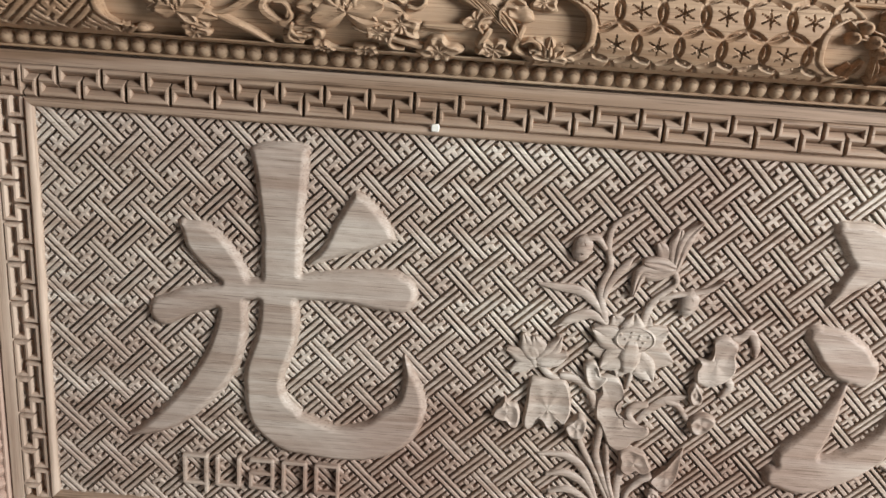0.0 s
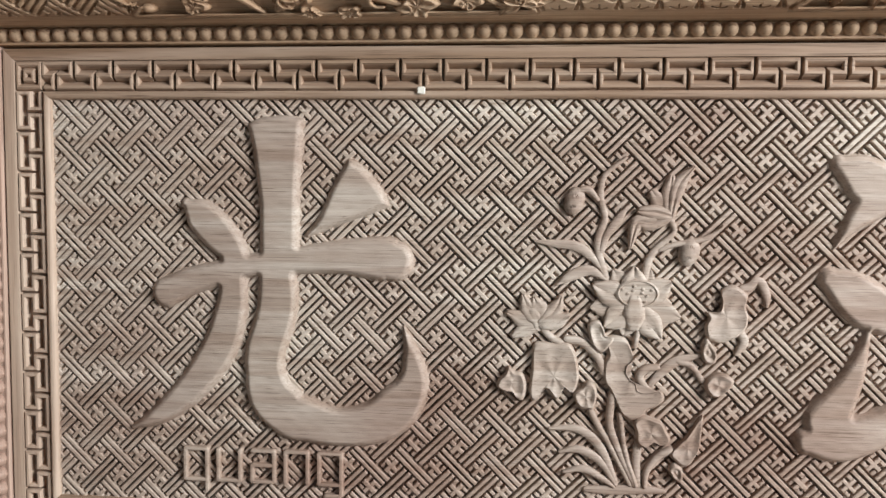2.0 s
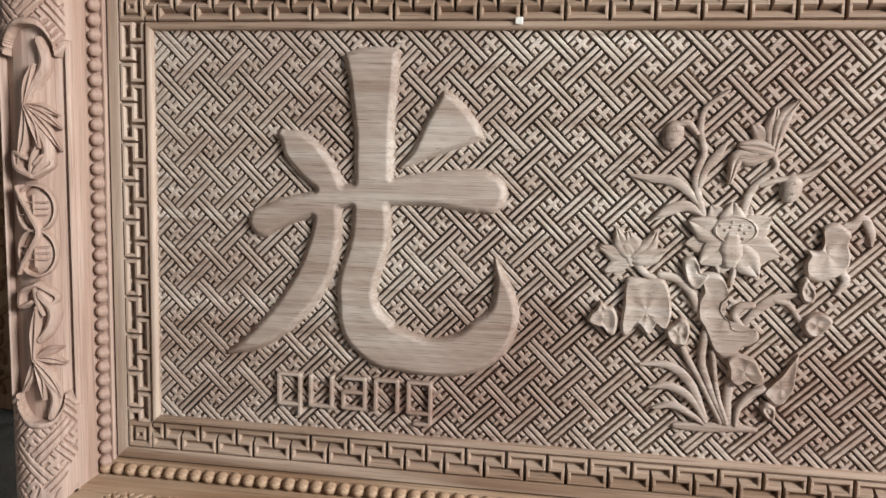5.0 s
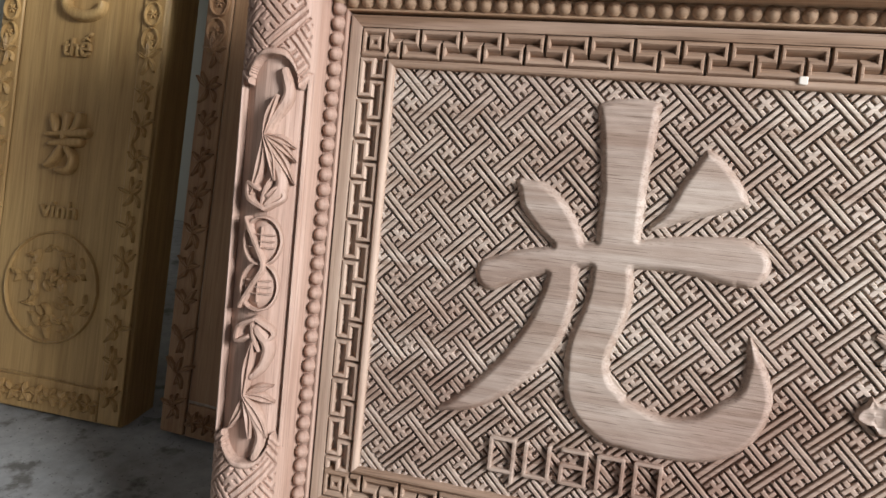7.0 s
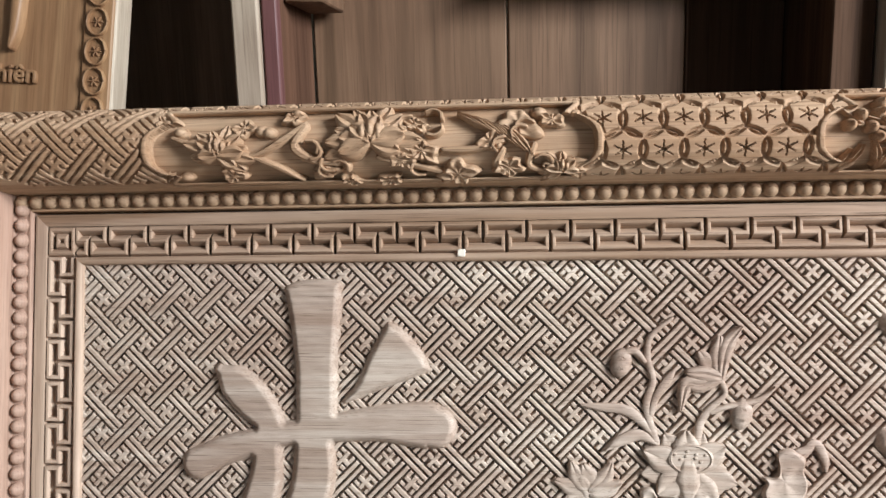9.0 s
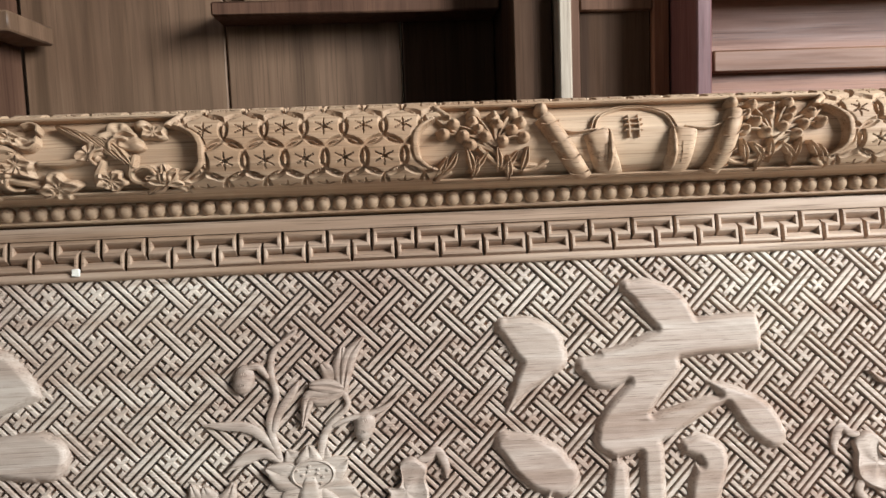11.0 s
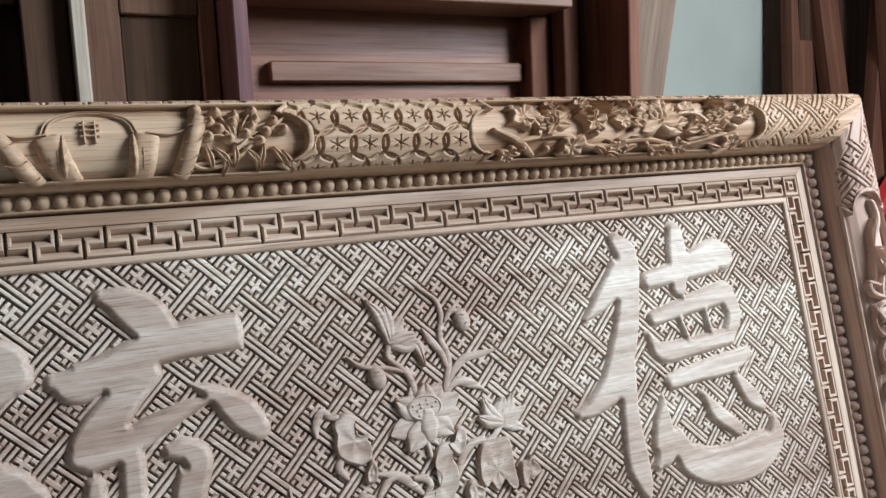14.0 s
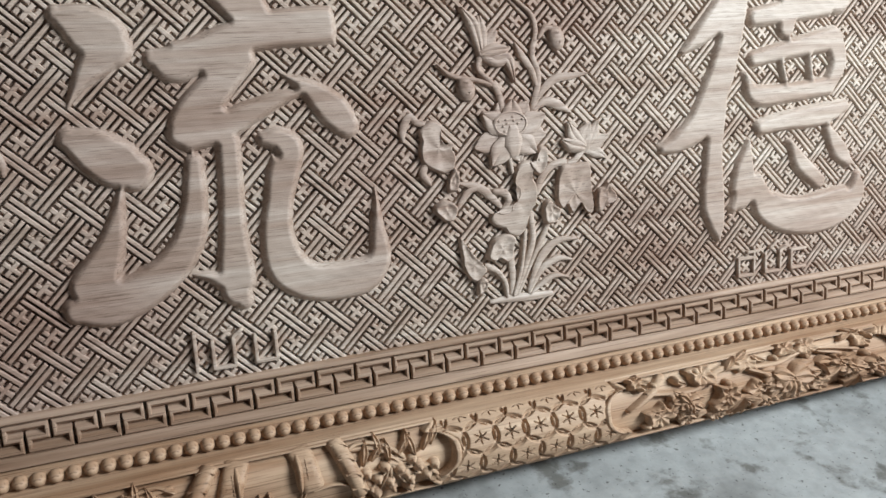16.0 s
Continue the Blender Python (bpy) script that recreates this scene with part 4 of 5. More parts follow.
def lotus_panel(place, c, seed):
    rng = random.Random(seed)
    b = Build()
    # stems and trailing leaf edges along the panel
    for rows in (((-0.200, 0.014, 3), (-0.170, 0.004, 5), (-0.120, -0.006, 4), (-0.085, 0.010, 5), (-0.062, 0.026, 4)), ((-0.120, -0.006, 3), (-0.090, -0.020, 4), (-0.068, -0.036, 3)),
                 ((-0.062, 0.024, 4), (-0.074, 0.002, 6), (-0.054, -0.012, 6), (-0.030, -0.016, 4)), ((0.010, -0.010, 4), (0.040, -0.018, 5), (0.075, -0.028, 4)),
                 ((0.075, -0.004, 4), (0.105, -0.004, 5), (0.135, 0.004, 4)), ((0.135, -0.004, 4), (0.128, -0.020, 6), (0.140, -0.032, 5)), ((0.165, 0.000, 4), (0.160, -0.022, 4), (0.180, -0.030, 4))):
        twig(b, place, [(c + x, MID + z, w / 1000) for x, z, w in rows], 0.008)
    bloom(b, place, c - 0.152, MID - 0.004, 0.036, turn=-0.3, petals=9)
    bloom(b, place, c + 0.004, MID + 0.006, 0.048, petals=11, h=0.009)
    bloom(b, place, c + 0.192, MID - 0.028, 0.026, turn=0.3, petals=8)
    for x, z, r in ((-0.125, 0.022, 0.014), (0.054, -0.004, 0.020), (0.150, 0.020, 0.024), (0.182, 0.024, 0.014), (-0.045, -0.026, 0.016), (-0.140, -0.028, 0.014), (0.090, -0.030, 0.020),
                    (0.048, 0.022, 0.013), (-0.020, -0.038, 0.012), (0.020, -0.038, 0.013), (0.140, -0.024, 0.016), (-0.075, 0.034, 0.013), (0.122, 0.004, 0.014), (0.034, -0.014, 0.014)):
        pad(b, place, c + x, MID + z, r, rng, rng.uniform(0.007, 0.010))
    # long striped leaves and ribbons
    for k in range(6):
        leaf_at(b, place, c + 0.090 + 0.009 * k, MID + 0.034 - 0.003 * k, -0.55 - 0.05 * k, 0.042, 0.0055, 0.009)
    for x, z in ((-0.192, 0.020), (-0.100, 0.018), (-0.108, 0.020), (-0.190, -0.030), (0.170, 0.034), (-0.072, 0.040)):
        bump(b, place, c + x, MID + z, 0.009, 0.007, -0.001, 0.009)
    for k in range(16):
        a, x, z = rng.uniform(0, 6.28), c + rng.uniform(-0.06, 0.19), MID + rng.uniform(-0.036, 0.030)
        twig(b, place, [(x + 0.010 * math.cos(a + t), z + 0.008 * math.sin(a + t), 0.0030 - 0.0005 * t) for t in (0, 0.9, 1.8, 2.7)], 0.010)
    return b


def scroll_panel(place, c, seed):
    rng = random.Random(seed)
    b = Build()
    for sgn in (-1, 1):
        # rolled ends of the open scroll, and the sheet between
        rx0, rx1, sx0, sx1 = (-0.090, -0.050, -0.038, -0.022) if sgn < 0 else (0.104, 0.082, 0.052, 0.043)
        ribbon(b, [(c + rx0, MID + 0.026, 0.0095), (c + rx1, MID - 0.041, 0.0105)], 0.0115, place, flat=0.1, across=12, foot=-0.001, step=0.006, cap=0.3)
        for t in (0.1, 0.35, 0.6, 0.85):
            x, z = c + rx0 + (rx1 - rx0) * t, MID + 0.026 - 0.067 * t
            twig(b, place, [(x - 0.0095, z - 0.003, 0.0006), (x, z - 0.004, 0.0006), (x + 0.0095, z + 0.001, 0.0006)], 0.0122)
        bump(b, place, c + rx0 - 0.002, MID + 0.036, 0.0075, 0.0080, 0.0, 0.0135)
        ribbon(b, [(c + sx0, MID + 0.008, 0.0135), (c + sx1, MID - 0.041, 0.0145)], 0.0070, place, flat=0.3, across=10, foot=-0.001, step=0.006, cap=0.3)
        bump(b, place, c + (sx0 + 0.013 if sgn < 0 else sx0 - 0.013), MID - 0.014, 0.005, 0.028, -0.001, 0.0105)
        twig(b, place, [(c + rx0 * 0.96, MID + 0.020, 0.0016), (c + (rx0 + sx0) * 0.5, MID + 0.010, 0.0016), (c + sx0, MID + 0.012, 0.0016)], 0.005)
        # branch with round blossoms
        twig(b, place, [(c + sgn * 0.09, MID - 0.026, 0.0035), (c + sgn * 0.125, MID - 0.020, 0.0035), (c + sgn * 0.150, MID + 0.0, 0.003), (c + sgn * 0.165, MID + 0.022, 0.002)])
        twig(b, place, [(c + sgn * 0.198, MID + 0.030, 0.002), (c + sgn * 0.170, MID + 0.006, 0.003), (c + sgn * 0.14, MID - 0.008, 0.003)])
        for k in range(15):
            a, r = k * 2.4, math.sqrt((k + 0.5) / 15)
            x, z = c + sgn * (0.148 + 0.046 * r * math.cos(a)), MID + 0.016 + 0.021 * r * math.sin(a)
            bump(b, place, x, z, 0.0076, 0.0070, -0.001, 0.0085 + 0.0035 * (k % 3) / 2)
            bump(b, place, x, z, 0.0030, 0.0030, 0.008, 0.0135)
            twig(b, place, [(c + sgn * 0.140, MID - 0.002, 0.0016), ((x + c + sgn * 0.140) / 2, (z + MID) / 2 + 0.003, 0.0018), (x, z, 0.0012)], 0.006)
        # drooping pointed leaves below the blossoms
        for k in range(9):
            leaf_at(b, place, c + sgn * (0.108 + 0.010 * k), MID - 0.004 - 0.004 * (k % 3), -1.57 + sgn * (0.5 * math.sin(k * 1.9) + 0.25), 0.030 - 0.004 * (k % 2), 0.0050, 0.0085)
        twig(b, place, [(c + sgn * 0.088, MID - 0.020, 0.003), (c + sgn * 0.108, MID - 0.030, 0.0036), (c + sgn * 0.136, MID - 0.022, 0.0036), (c + sgn * 0.156, MID - 0.004, 0.003)], 0.007)
        # strokes of the small sign on each sheet
        for k in range(4):
            twig(b, place, [(c + (sx0 + sx1) / 2 - 0.007, MID - 0.008 - 0.0045 * k, 0.0011), (c + (sx0 + sx1) / 2 + 0.007, MID - 0.007 - 0.0045 * k, 0.0011)], 0.0078)
        twig(b, place, [(c + (sx0 + sx1) / 2, MID - 0.004, 0.0012), (c + (sx0 + sx1) / 2, MID - 0.026, 0.0012)], 0.0080)
    for r in (0.040, 0.044):
        twig(b, place, [(c + r * math.cos(a), MID + 0.012 + r * 0.62 * math.sin(a), 0.0010) for a in (0.0, 0.6, 1.2, 1.57, 1.95, 2.55, 3.14)], 0.0038)
    for k in range(3):
        twig(b, place, [(c - 0.009, MID + 0.022 - 0.006 * k, 0.0013), (c + 0.009, MID + 0.0225 - 0.006 * k, 0.0013)], 0.0042)
    for x in (-0.005, 0.005):
        twig(b, place, [(c + x, MID + 0.027, 0.0014), (c + x, MID + 0.003, 0.0014)], 0.0044)
    return b


def branch_panel(place, c, seed):
    rng = random.Random(seed)
    b = Build()
    twig(b, place, [(c - 0.21, MID + 0.004, 0.003), (c - 0.175, MID - 0.012, 0.006), (c - 0.15, MID - 0.034, 0.006)], 0.008)
    twig(b, place, [(c - 0.18, MID - 0.012, 0.004), (c - 0.11, MID - 0.006, 0.005), (c - 0.06, MID - 0.024, 0.005), (c + 0.02, MID - 0.016, 0.005), (c + 0.09, MID - 0.026, 0.004), (c + 0.17, MID - 0.012, 0.003)], 0.008)
    twig(b, place, [(c - 0.02, MID - 0.016, 0.004), (c + 0.05, MID + 0.010, 0.004), (c + 0.11, MID + 0.018, 0.004), (c + 0.14, MID - 0.008, 0.004), (c + 0.10, MID - 0.020, 0.003)], 0.009)
    bloom(b, place, c + 0.045, MID + 0.006, 0.048, petals=11, h=0.009)
    bloom(b, place, c + 0.155, MID + 0.010, 0.024, petals=9, h=0.009)
    bloom(b, place, c - 0.125, MID + 0.006, 0.028, turn=0.4, petals=7, h=0.009)
    for x, z, r in ((-0.165, 0.020, 0.022), (-0.135, 0.006, 0.020), (-0.190, -0.030, 0.016), (-0.095, -0.022, 0.022), (-0.060, 0.010, 0.020), (-0.020, -0.028, 0.022), (-0.010, 0.012, 0.018), (0.085, -0.030, 0.022),
                    (0.100, 0.028, 0.018), (0.130, -0.004, 0.016), (0.185, -0.026, 0.020), (0.200, 0.014, 0.018), (0.050, -0.034, 0.018), (-0.075, 0.034, 0.014), (0.012, 0.034, 0.014), (-0.120, 0.034, 0.012)):
        pad(b, place, c + x, MID + z, r, rng, rng.uniform(0.008, 0.012))
    # fans of narrow rays
    for x, z, r in ((-0.037, 0.024, 0.034), (0.165, 0.030, 0.026), (0.075, 0.006, 0.024)):
        for k in range(13):
            a = math.pi * k / 12
            leaf_at(b, place, c + x, MID + z - 0.006, a, r * (0.9 + 0.1 * (k % 2)), 0.0034, 0.010 + 0.001 * (k % 2))
    for k in range(30):
        x, z = c + rng.uniform(-0.20, 0.21), MID + rng.uniform(-0.038, 0.040)
        if k % 3:
            leaf_at(b, place, x, z, rng.uniform(-0.9, 0.9) + rng.choice((0, math.pi)), rng.uniform(0.018, 0.034), rng.uniform(0.0045, 0.008), rng.uniform(0.008, 0.013))
        else:
            bump(b, place, x, z, rng.uniform(0.005, 0.009), rng.uniform(0.005, 0.008), -0.001, rng.uniform(0.008, 0.013))
    return b


def bamboo_panel(side, seed):
    """Bamboo leaves at both ends and a ribboned double coin in the middle."""
    rng = random.Random(seed)
    base = on_rail(side)

    def place(x, z, h):
        return base(x, 2 * MID - z if side == "left" else z, h)

    b, m = Build(), MID
    for c, sgn in ((0.088, 1), (0.372, -1)):
        for a, long in (((1.25, 0.036), (0.95, 0.045), (0.62, 0.062), (0.30, 0.050), (-0.15, 0.066), (2.9, 0.045)) if sgn > 0 else ((1.9, 0.034), (1.35, 0.036), (0.55, 0.055), (0.2, 0.05), (3.05, 0.06), (-0.4, 0.045))):
            leaf_at(b, place, c, m - 0.006, a, long, 0.0062, rng.uniform(0.007, 0.011))
        twig(b, place, [(c - 0.07 * sgn, m + 0.010, 0.006), (c - 0.045 * sgn, m + 0.016, 0.008), (c - 0.02 * sgn, m + 0.004, 0.006), (c, m - 0.006, 0.005)], 0.009)
        twig(b, place, [(c + 0.075 * sgn, m + 0.002, 0.006), (c + 0.055 * sgn, m + 0.016, 0.009), (c + 0.035 * sgn, m + 0.012, 0.007), (c + 0.02 * sgn, m, 0.005)], 0.009)
    for c in (0.202, 0.252):
        bump(b, place, c, m, 0.027, 0.022, -0.001, 0.0055)
        twig(b, place, [(c + 0.026 * math.cos(a * 0.5236), m + 0.021 * math.sin(a * 0.5236), 0.0022) for a in range(13)], 0.0078)
        for k in (-1, 0, 1):
            twig(b, place, [(c + 0.007 * k, m - 0.014, 0.0011), (c + 0.007 * k, m + 0.014, 0.0011)], 0.0082)
        twig(b, place, [(c - 0.016, m, 0.0011), (c + 0.016, m, 0.0011)], 0.0084)
    twig(b, place, [(0.178, m - 0.020, 0.003), (0.205, m - 0.006, 0.004), (0.228, m + 0.004, 0.004), (0.250, m - 0.006, 0.004), (0.276, m - 0.020, 0.003)], 0.0105)
    for sgn in (-1, 1):
        c = 0.227 + sgn * 0.06
        twig(b, place, [(c, m, 0.004), (c + sgn * 0.014, m + 0.020, 0.004), (c + sgn * 0.024, m + 0.012, 0.004), (c + sgn * 0.014, m + 0.002, 0.003)], 0.009)
        twig(b, place, [(c, m, 0.004), (c + sgn * 0.010, m - 0.018, 0.005), (c + sgn * 0.026, m - 0.020, 0.005), (c + sgn * 0.020, m - 0.006, 0.003)], 0.010)
        twig(b, place, [(c, m - 0.004, 0.003), (c + sgn * 0.02, m - 0.001, 0.004), (c + sgn * 0.036, m + 0.006, 0.002)], 0.008)
    return b


for side in ("top", "bottom"):
    for k, maker in enumerate((lotus_panel, scroll_panel, branch_panel)):
        part("carved_relief", maker(on_rail(side), FIELDS[side][k][0], 11 + k), WOOD_RAIL, rails[side])
for side in ("left", "right"):
    part("carved_relief", bamboo_panel(side, 5), WOOD_STILE, rails[side])

# a stray chip on the lip
b = Build()
b.box(0.410, 0.4185, -0.0085, -0.0055, 0.0045, 0.0125, 0.002)
tagged(part("wood_chip", b, CHIP, None), "tiny pale wood chip resting on the plaque's lip", "wood chip").matrix_world = BASE

# ---- furniture and boards behind ----


def boards(name, label, category, pieces, m=None, group=""):
    """A thing of flat boards: (part name, x0, x1, y0, y1, z0, z1, material)."""
    ob = thing(name, m or Matrix(), label, category, group)
    for piece, x0, x1, y0, y1, z0, z1, material in pieces:
        b = Build()
        b.box(x0, x1, y0, y1, z0, z1, 0.003)
        part(piece, b, material, ob)
    return ob


boards("open_cabinet", "unfinished brown wooden cabinet with open shelves behind the plaque", "cabinet", [
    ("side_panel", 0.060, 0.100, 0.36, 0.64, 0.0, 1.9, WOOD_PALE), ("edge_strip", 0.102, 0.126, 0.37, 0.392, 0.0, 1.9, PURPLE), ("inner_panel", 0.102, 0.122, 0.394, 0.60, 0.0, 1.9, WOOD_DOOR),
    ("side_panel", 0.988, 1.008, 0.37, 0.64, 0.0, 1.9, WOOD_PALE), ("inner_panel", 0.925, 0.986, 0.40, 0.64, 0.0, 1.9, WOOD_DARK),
    # the back's right end is shaded by its darker wood colour
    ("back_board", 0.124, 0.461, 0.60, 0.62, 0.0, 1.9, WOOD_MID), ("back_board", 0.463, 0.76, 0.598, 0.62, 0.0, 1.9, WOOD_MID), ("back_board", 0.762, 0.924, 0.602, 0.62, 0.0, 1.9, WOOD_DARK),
    ("shelf", 0.46, 0.920, 0.50, 0.596, 0.957, 0.980, WOOD_DOOR), ("upper_board", 0.50, 0.695, 0.572, 0.59, 0.982, 1.6, WOOD_OCHRE), ("upper_board", 0.698, 0.84, 0.570, 0.59, 0.982, 1.6, WOOD_OCHRE),
    ("upper_board", 0.843, 0.920, 0.56, 0.58, 0.982, 1.6, WOOD_PALE), ("shelf_cleat", 0.124, 0.184, 0.42, 0.58, 0.93, 0.96, WOOD_MID)])
# added board that keeps the shaded gap left of the cabinet dark
boards("gap_backing", "brown board added to back the dark gap beside the cabinet", "plank", [("board", -0.40, 0.056, 0.80, 0.83, 0.0, 1.9, WOOD_MID)])
boards("panel_door", "dark brown framed wooden door panel standing upright", "door panel", [
    ("stile", 1.012, 1.075, 0.60, 0.63, 0.0, 1.9, WOOD_DOOR), ("stile", 1.205, 1.236, 0.60, 0.63, 0.0, 1.9, WOOD_RED),
    ("infill", 1.075, 1.205, 0.612, 0.626, 0.0, 1.9, WOOD_DARK), ("rail", 1.075, 1.205, 0.598, 0.628, 0.968, 1.011, WOOD_DOOR), ("rail", 1.075, 1.205, 0.598, 0.628, 0.70, 0.74, WOOD_DOOR)])
boards("shelf_cabinet", "reddish brown unfinished wooden shelf cabinet, open front", "cabinet", [
    ("side_panel", 1.238, 1.264, 0.48, 0.76, 0.0, 1.9, PURPLE), ("side_panel", 2.055, 2.085, 0.47, 0.76, 0.0, 1.9, WOOD_RED), ("post", 1.99, 2.03, 0.61, 0.66, 0.0, 1.9, WOOD_RED),
    ("shelf", 1.266, 1.98, 0.56, 0.70, 1.008, 1.041, WOOD_PINK), ("back_board", 1.266, 2.055, 0.722, 0.745, 0.0, 1.07, WOOD_RED_X),
    ("batten", 1.352, 1.932, 0.69, 0.721, 0.865, 0.906, WOOD_PINK), ("back_panel", 1.350, 1.678, 0.662, 0.68, 1.042, 1.45, WOOD_PINK), ("back_panel", 1.731, 1.985, 0.662, 0.68, 1.042, 1.45, WOOD_PINK),
    ("stile", 1.266, 1.335, 0.665, 0.685, 1.042, 1.9, WOOD_RED), ("back_board", 1.266, 2.055, 0.722, 0.745, 1.071, 1.9, WOOD_DARK), ("bracket", 1.935, 1.985, 0.66, 0.72, 0.6, 1.006, WOOD_RED)])
m = pose(2.05, 0.62, 0.0, -5, 15.5, 0)
boards("plank", "brown wooden plank leaning against the plastered wall", "plank", [("board", -0.065, 0.065, 0.0, 0.03, 0.03, 1.9, WOOD_MID)], m)
for x, y, w, tilt, turn in ((3.30, 1.05, 0.05, 2, WOOD_RED), (3.56, 1.0, 0.045, -7, WOOD_RED), (3.42, 0.9, 0.05, 9, WOOD_RED), (3.62, 0.85, 0.07, -2, WOOD_RED), (3.50, 1.08, 0.10, 0, WOOD_DARK)):
    boards("timber_post", "dark reddish brown timber leaning on the wall", "timber", [("board", -w, w, 0.0, 0.05, 0.02, 2.2, turn)], pose(x, y, 0, -3, tilt, 0), "timbers by the wall")
# thin dark box added to fill the dark area behind the timbers
boards("dark_backing", "dark brown wooden box added behind the timbers in the corner", "cupboard", [("body", 3.30, 3.88, 1.12, 1.24, 0.0, 2.3, WOOD_DARK), ("door", 3.32, 3.86, 1.105, 1.118, 0.1, 2.2, WOOD_DARK)])
boards("timber_block", "pale sawn timber block on the cement floor", "timber block", [("block", 2.98, 3.50, 0.60, 0.85, 0.0, 0.285, WOOD_PALE)])
boards("short_plank", "short grey-brown plank lying on a timber block", "plank", [("board", 3.00, 3.30, 0.59, 0.72, 0.287, 0.322, WOOD_MID)])

# ---- couplet boards leaning at the side ----


def couplet(m, wide, thick, material, side_material, label, texts, disc, glyphs):
    ob = thing("couplet_board", m, label, "carved board", "pair of couplet boards")
    h = wide / 2
    b = Build()
    b.box(-h, h, 0.0, thick, 0.0, 1.75, 0.006)
    part("board", b, side_material, ob)
    b = Build()
    b.box(-h + 0.045, h - 0.045, -0.002, 0.0, 0.062, 1.70, 0.0008)
    part("centre_panel", b, material, ob)

    def place(x, z, t):
        return (x, -0.002 - t, z)

    rng = random.Random(3)
    for sgn in (-1, 1):
        b = Build()
        b.box(sgn * (h - 0.0225) - 0.0215, sgn * (h - 0.0225) + 0.0215, -0.006, 0.0, 0.004, 1.74, 0.003)
        band = part("side_border", b, material, ob)
        b = Build()
        for k in range(15):
            z, x = 0.05 + 0.055 * k, sgn * (h - 0.0225)
            if z < 0.62:
                for a in (1.2, 1.9, 2.6, -1.3, -2.0, 0.5):
                    leaf_at(b, lambda p, q, t: (p, -0.006 - t, q), x + rng.uniform(-0.004, 0.004), z, a + rng.uniform(-0.3, 0.3), rng.uniform(0.016, 0.030), 0.005, 0.0065)
        for k in range(26):
            z, x = 0.63 + 0.042 * k, sgn * (h - 0.0225)
            if z > 0.60:
                ribbon(b, [(x + 0.015 * math.cos(a * 0.7854), z + 0.019 * math.sin(a * 0.7854), 0.0020) for a in range(9)], 0.0055, lambda p, q, t: (p, -0.006 - t, q), flat=0.2, across=4, step=0.01, foot=-0.001)
                for a in range(3):
                    c, s = math.cos(a * 1.047), math.sin(a * 1.047)
                    ribbon(b, [(x - 0.008 * c, z - 0.008 * s, 0.001), (x + 0.008 * c, z + 0.008 * s, 0.0011)], 0.004, lambda p, q, t: (p, -0.006 - t, q), flat=0.2, across=4, step=0.01, foot=-0.001)
        part("border_carving", b, material, band)
    b = Build()
    b.box(-h + 0.046, h - 0.046, -0.005, 0.0, 0.004, 0.058, 0.003)
    foot = part("foot_border", b, material, ob)
    b = Build()
    for k in range(9):
        x = -h + 0.06 + (wide - 0.12) * k / 8
        for a in (0.3, 1.3, 2.4, 3.6, 4.8):
            leaf_at(b, lambda p, q, t: (p, -0.005 - t, q), x, 0.032, a + k, 0.017, 0.005, 0.0075)
    part("border_carving", b, material, foot)
    if disc is not None:
        b = Build()
        ribbon(b, [(0.092 * math.cos(a * 0.3927), disc + 0.092 * math.sin(a * 0.3927), 0.0020) for a in range(17)], 0.007, place, flat=0.2, across=4, step=0.01, foot=-0.001)
        for k in range(60):
            a, r = rng.uniform(0, 6.28), 0.078 * math.sqrt(rng.random())
            leaf_at(b, place, r * math.cos(a), disc + r * math.sin(a), rng.uniform(0, 6.28), rng.uniform(0.012, 0.026), 0.005, rng.uniform(0.006, 0.010))
        part("medallion", b, material, ob)
    for text, z, size, width in texts:
        lettering("label_text", text, size, 0.0055, pose(0, -0.002, z) @ FACE, material, ob, width)
    for z, strokes in glyphs:
        whole = holder("character", ob)
        for rows in strokes:
            b = Build()
            ribbon(b, [(x / 1000, z + y / 1000, w / 1000) for x, y, w in rows], 0.015, place, flat=0.2, foot=-0.001, across=8)
            part("stroke", b, material, whole)
    return ob


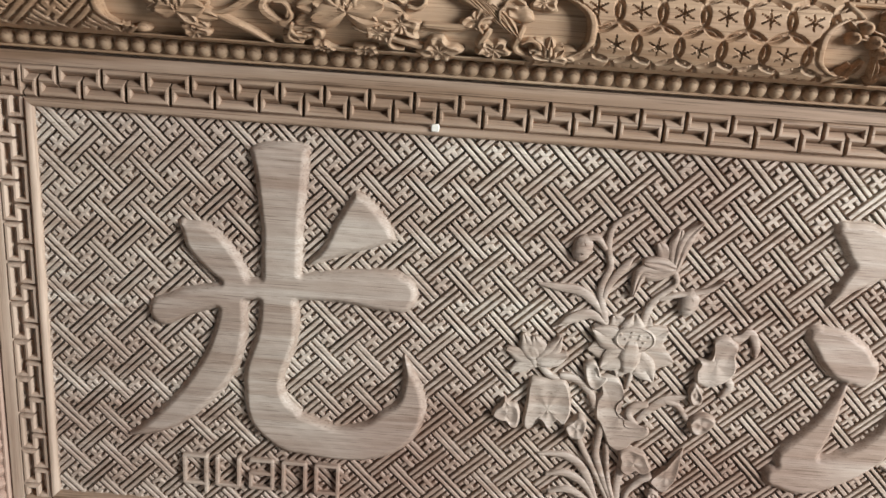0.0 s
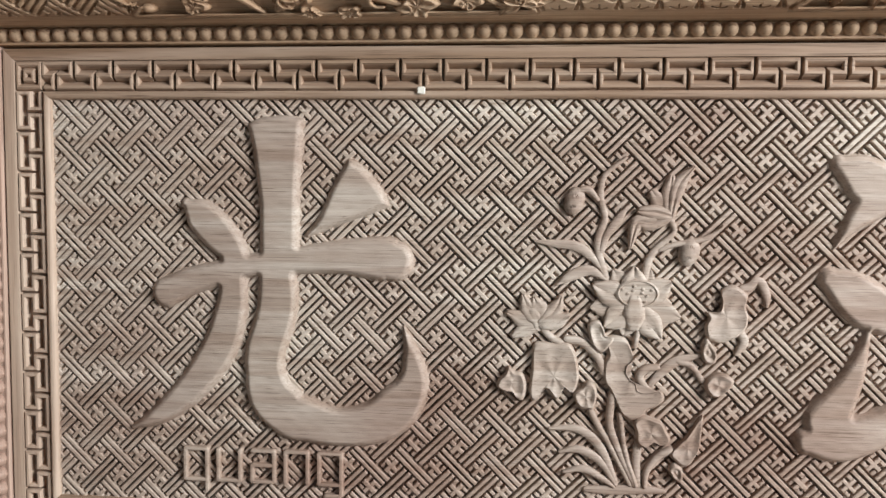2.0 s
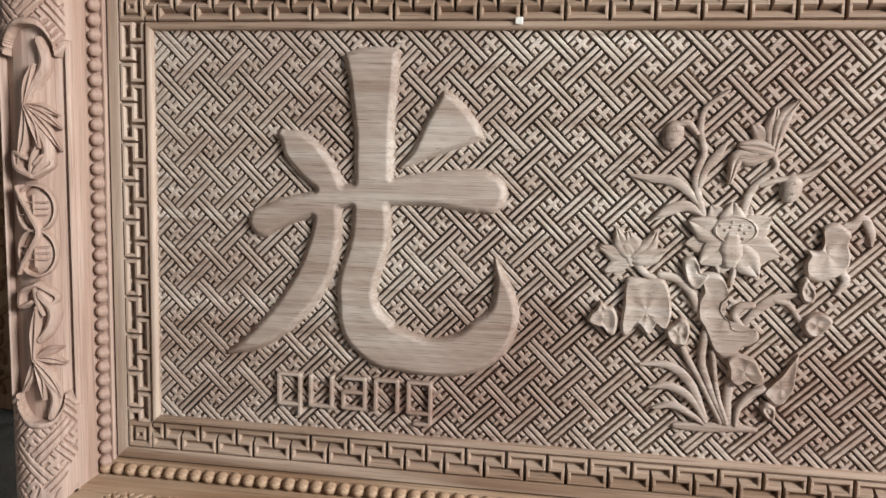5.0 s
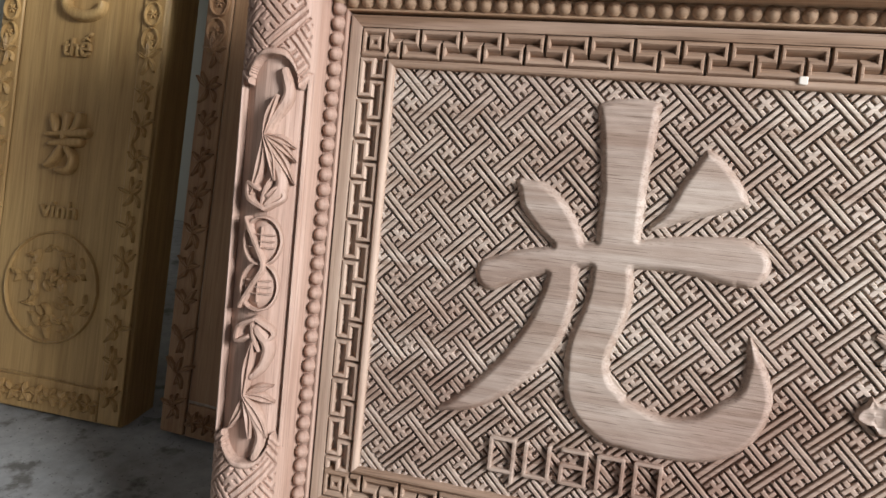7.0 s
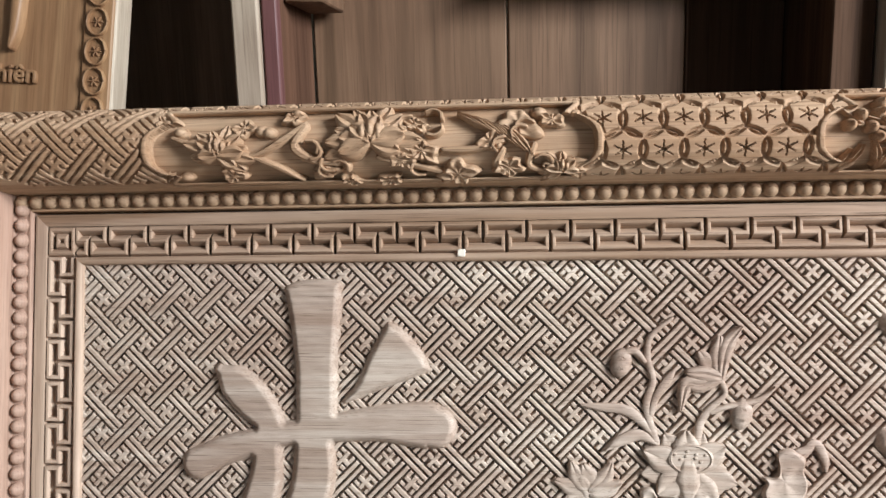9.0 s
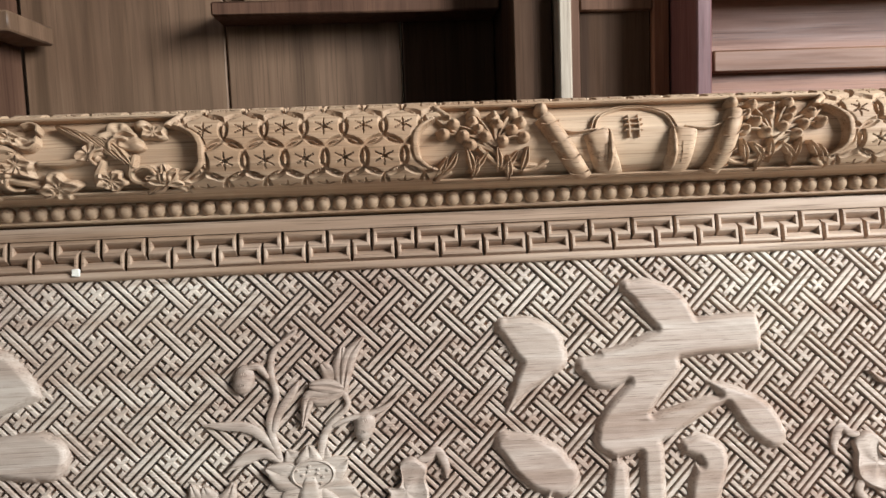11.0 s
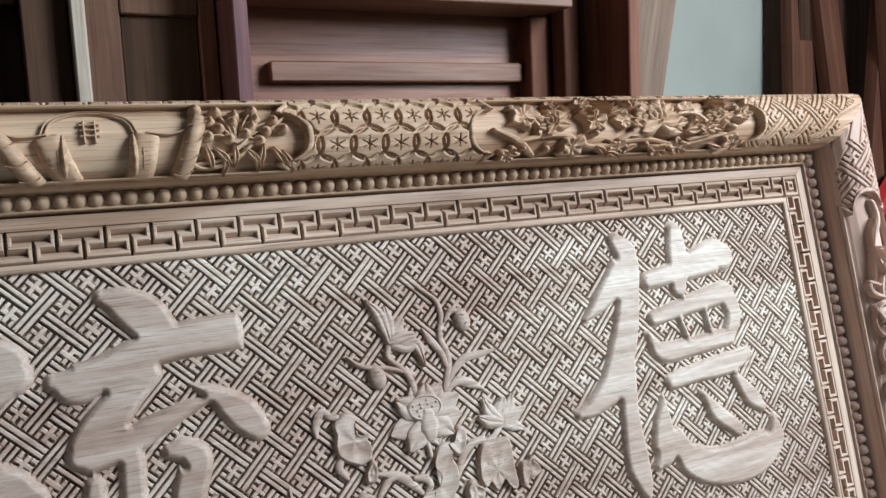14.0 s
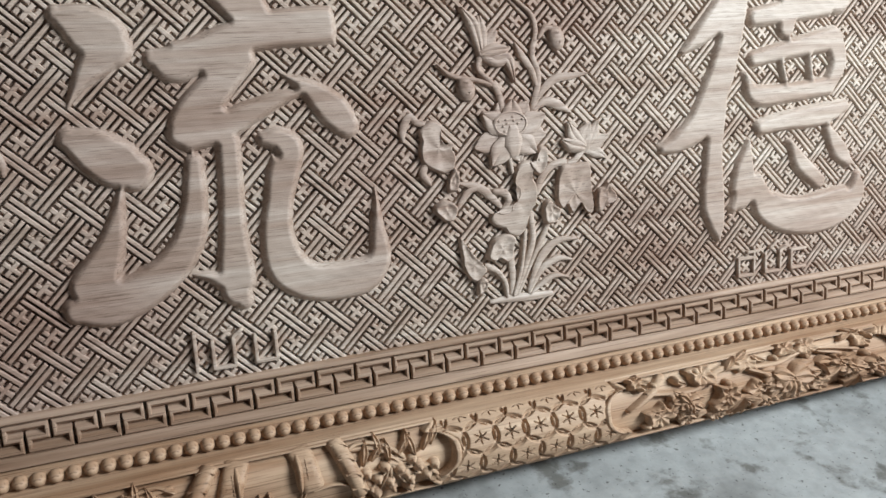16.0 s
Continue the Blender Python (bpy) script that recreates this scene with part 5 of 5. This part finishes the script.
GLYPH_A = [[(-30, 38, 6), (-24, 24, 9), (-20, 12, 6)], [(-2, 42, 8), (-2, 20, 7), (-4, 0, 6)], [(24, 42, 7), (20, 26, 9), (12, 14, 5)],
           [(-38, 6, 5), (0, 10, 7), (40, 14, 9)], [(-30, -8, 6), (-8, -6, 8), (28, -2, 9)], [(-6, -12, 7), (-20, -34, 8), (-34, -46, 5)],
           [(4, -14, 6), (18, -30, 7), (12, -48, 8), (-10, -52, 6)]]
GLYPH_B = [[(-30, 40, 6), (-10, 44, 8), (20, 46, 7)], [(-6, 50, 7), (-10, 20, 8), (-14, 0, 6)], [(16, 36, 6), (18, 14, 8), (14, 0, 6)],
           [(-40, 4, 6), (0, 8, 8), (40, 12, 9)], [(-24, -10, 8), (-30, -30, 8), (-16, -46, 10), (14, -50, 10), (38, -42, 8), (44, -28, 5)]]
couplet(pose(-0.668, 0.115, 0.0, -17.0, 0, 0), 0.325, 0.085, WOOD_GOLD, WOOD_GOLD, "golden brown varnished carved couplet board leaning upright", [("thế", 0.598, 0.042, 0.056), ("vinh", 0.328, 0.040, 0.072), ("bách", 0.862, 0.042, 0.072)], 0.211,
        [(0.458, GLYPH_A), (0.715, GLYPH_B)])
couplet(pose(-0.290, 0.12, 0.0, -11.4, 3.7, 0), 0.288, 0.05, WOOD_GOLD_B, WOOD_PALE, "brown carved couplet board leaning upright beside the plaque", [("thiên", 0.835, 0.038, 0.074)], None,
        [(0.93, [[(-2, -48, 4), (2, -20, 9), (4, 30, 12)]])])

# things by the far wall
b = Build()
shape(b, [(3.03, 0.325), (3.20, 0.322), (3.32, 0.325), (3.33, 0.36), (3.22, 0.385), (3.12, 0.375), (3.04, 0.36)], 0.05, lambda x, z, h: (x, 0.66 - h, z), bevel=0.02, foot=0.0, flutes=9, depth=0.3)
tagged(part("plastic_bag", b, VIOLET, None), "crumpled shiny violet plastic bag on the plank", "plastic bag")
b = Build()
ribbon(b, [(3.00, 0.30, 0.03), (3.15, 0.37, 0.028), (3.28, 0.43, 0.03), (3.42, 0.50, 0.03), (3.52, 0.56, 0.03)], 0.03, lambda x, z, h: (x, 0.72 + (x - 2.98) * 0.3 - h, z), flat=0.1, foot=-0.02, step=0.03)
tagged(part("plastic_sheet", b, RED_CLOTH, None), "folded bright red plastic sheet leaning on the timbers", "plastic sheet")
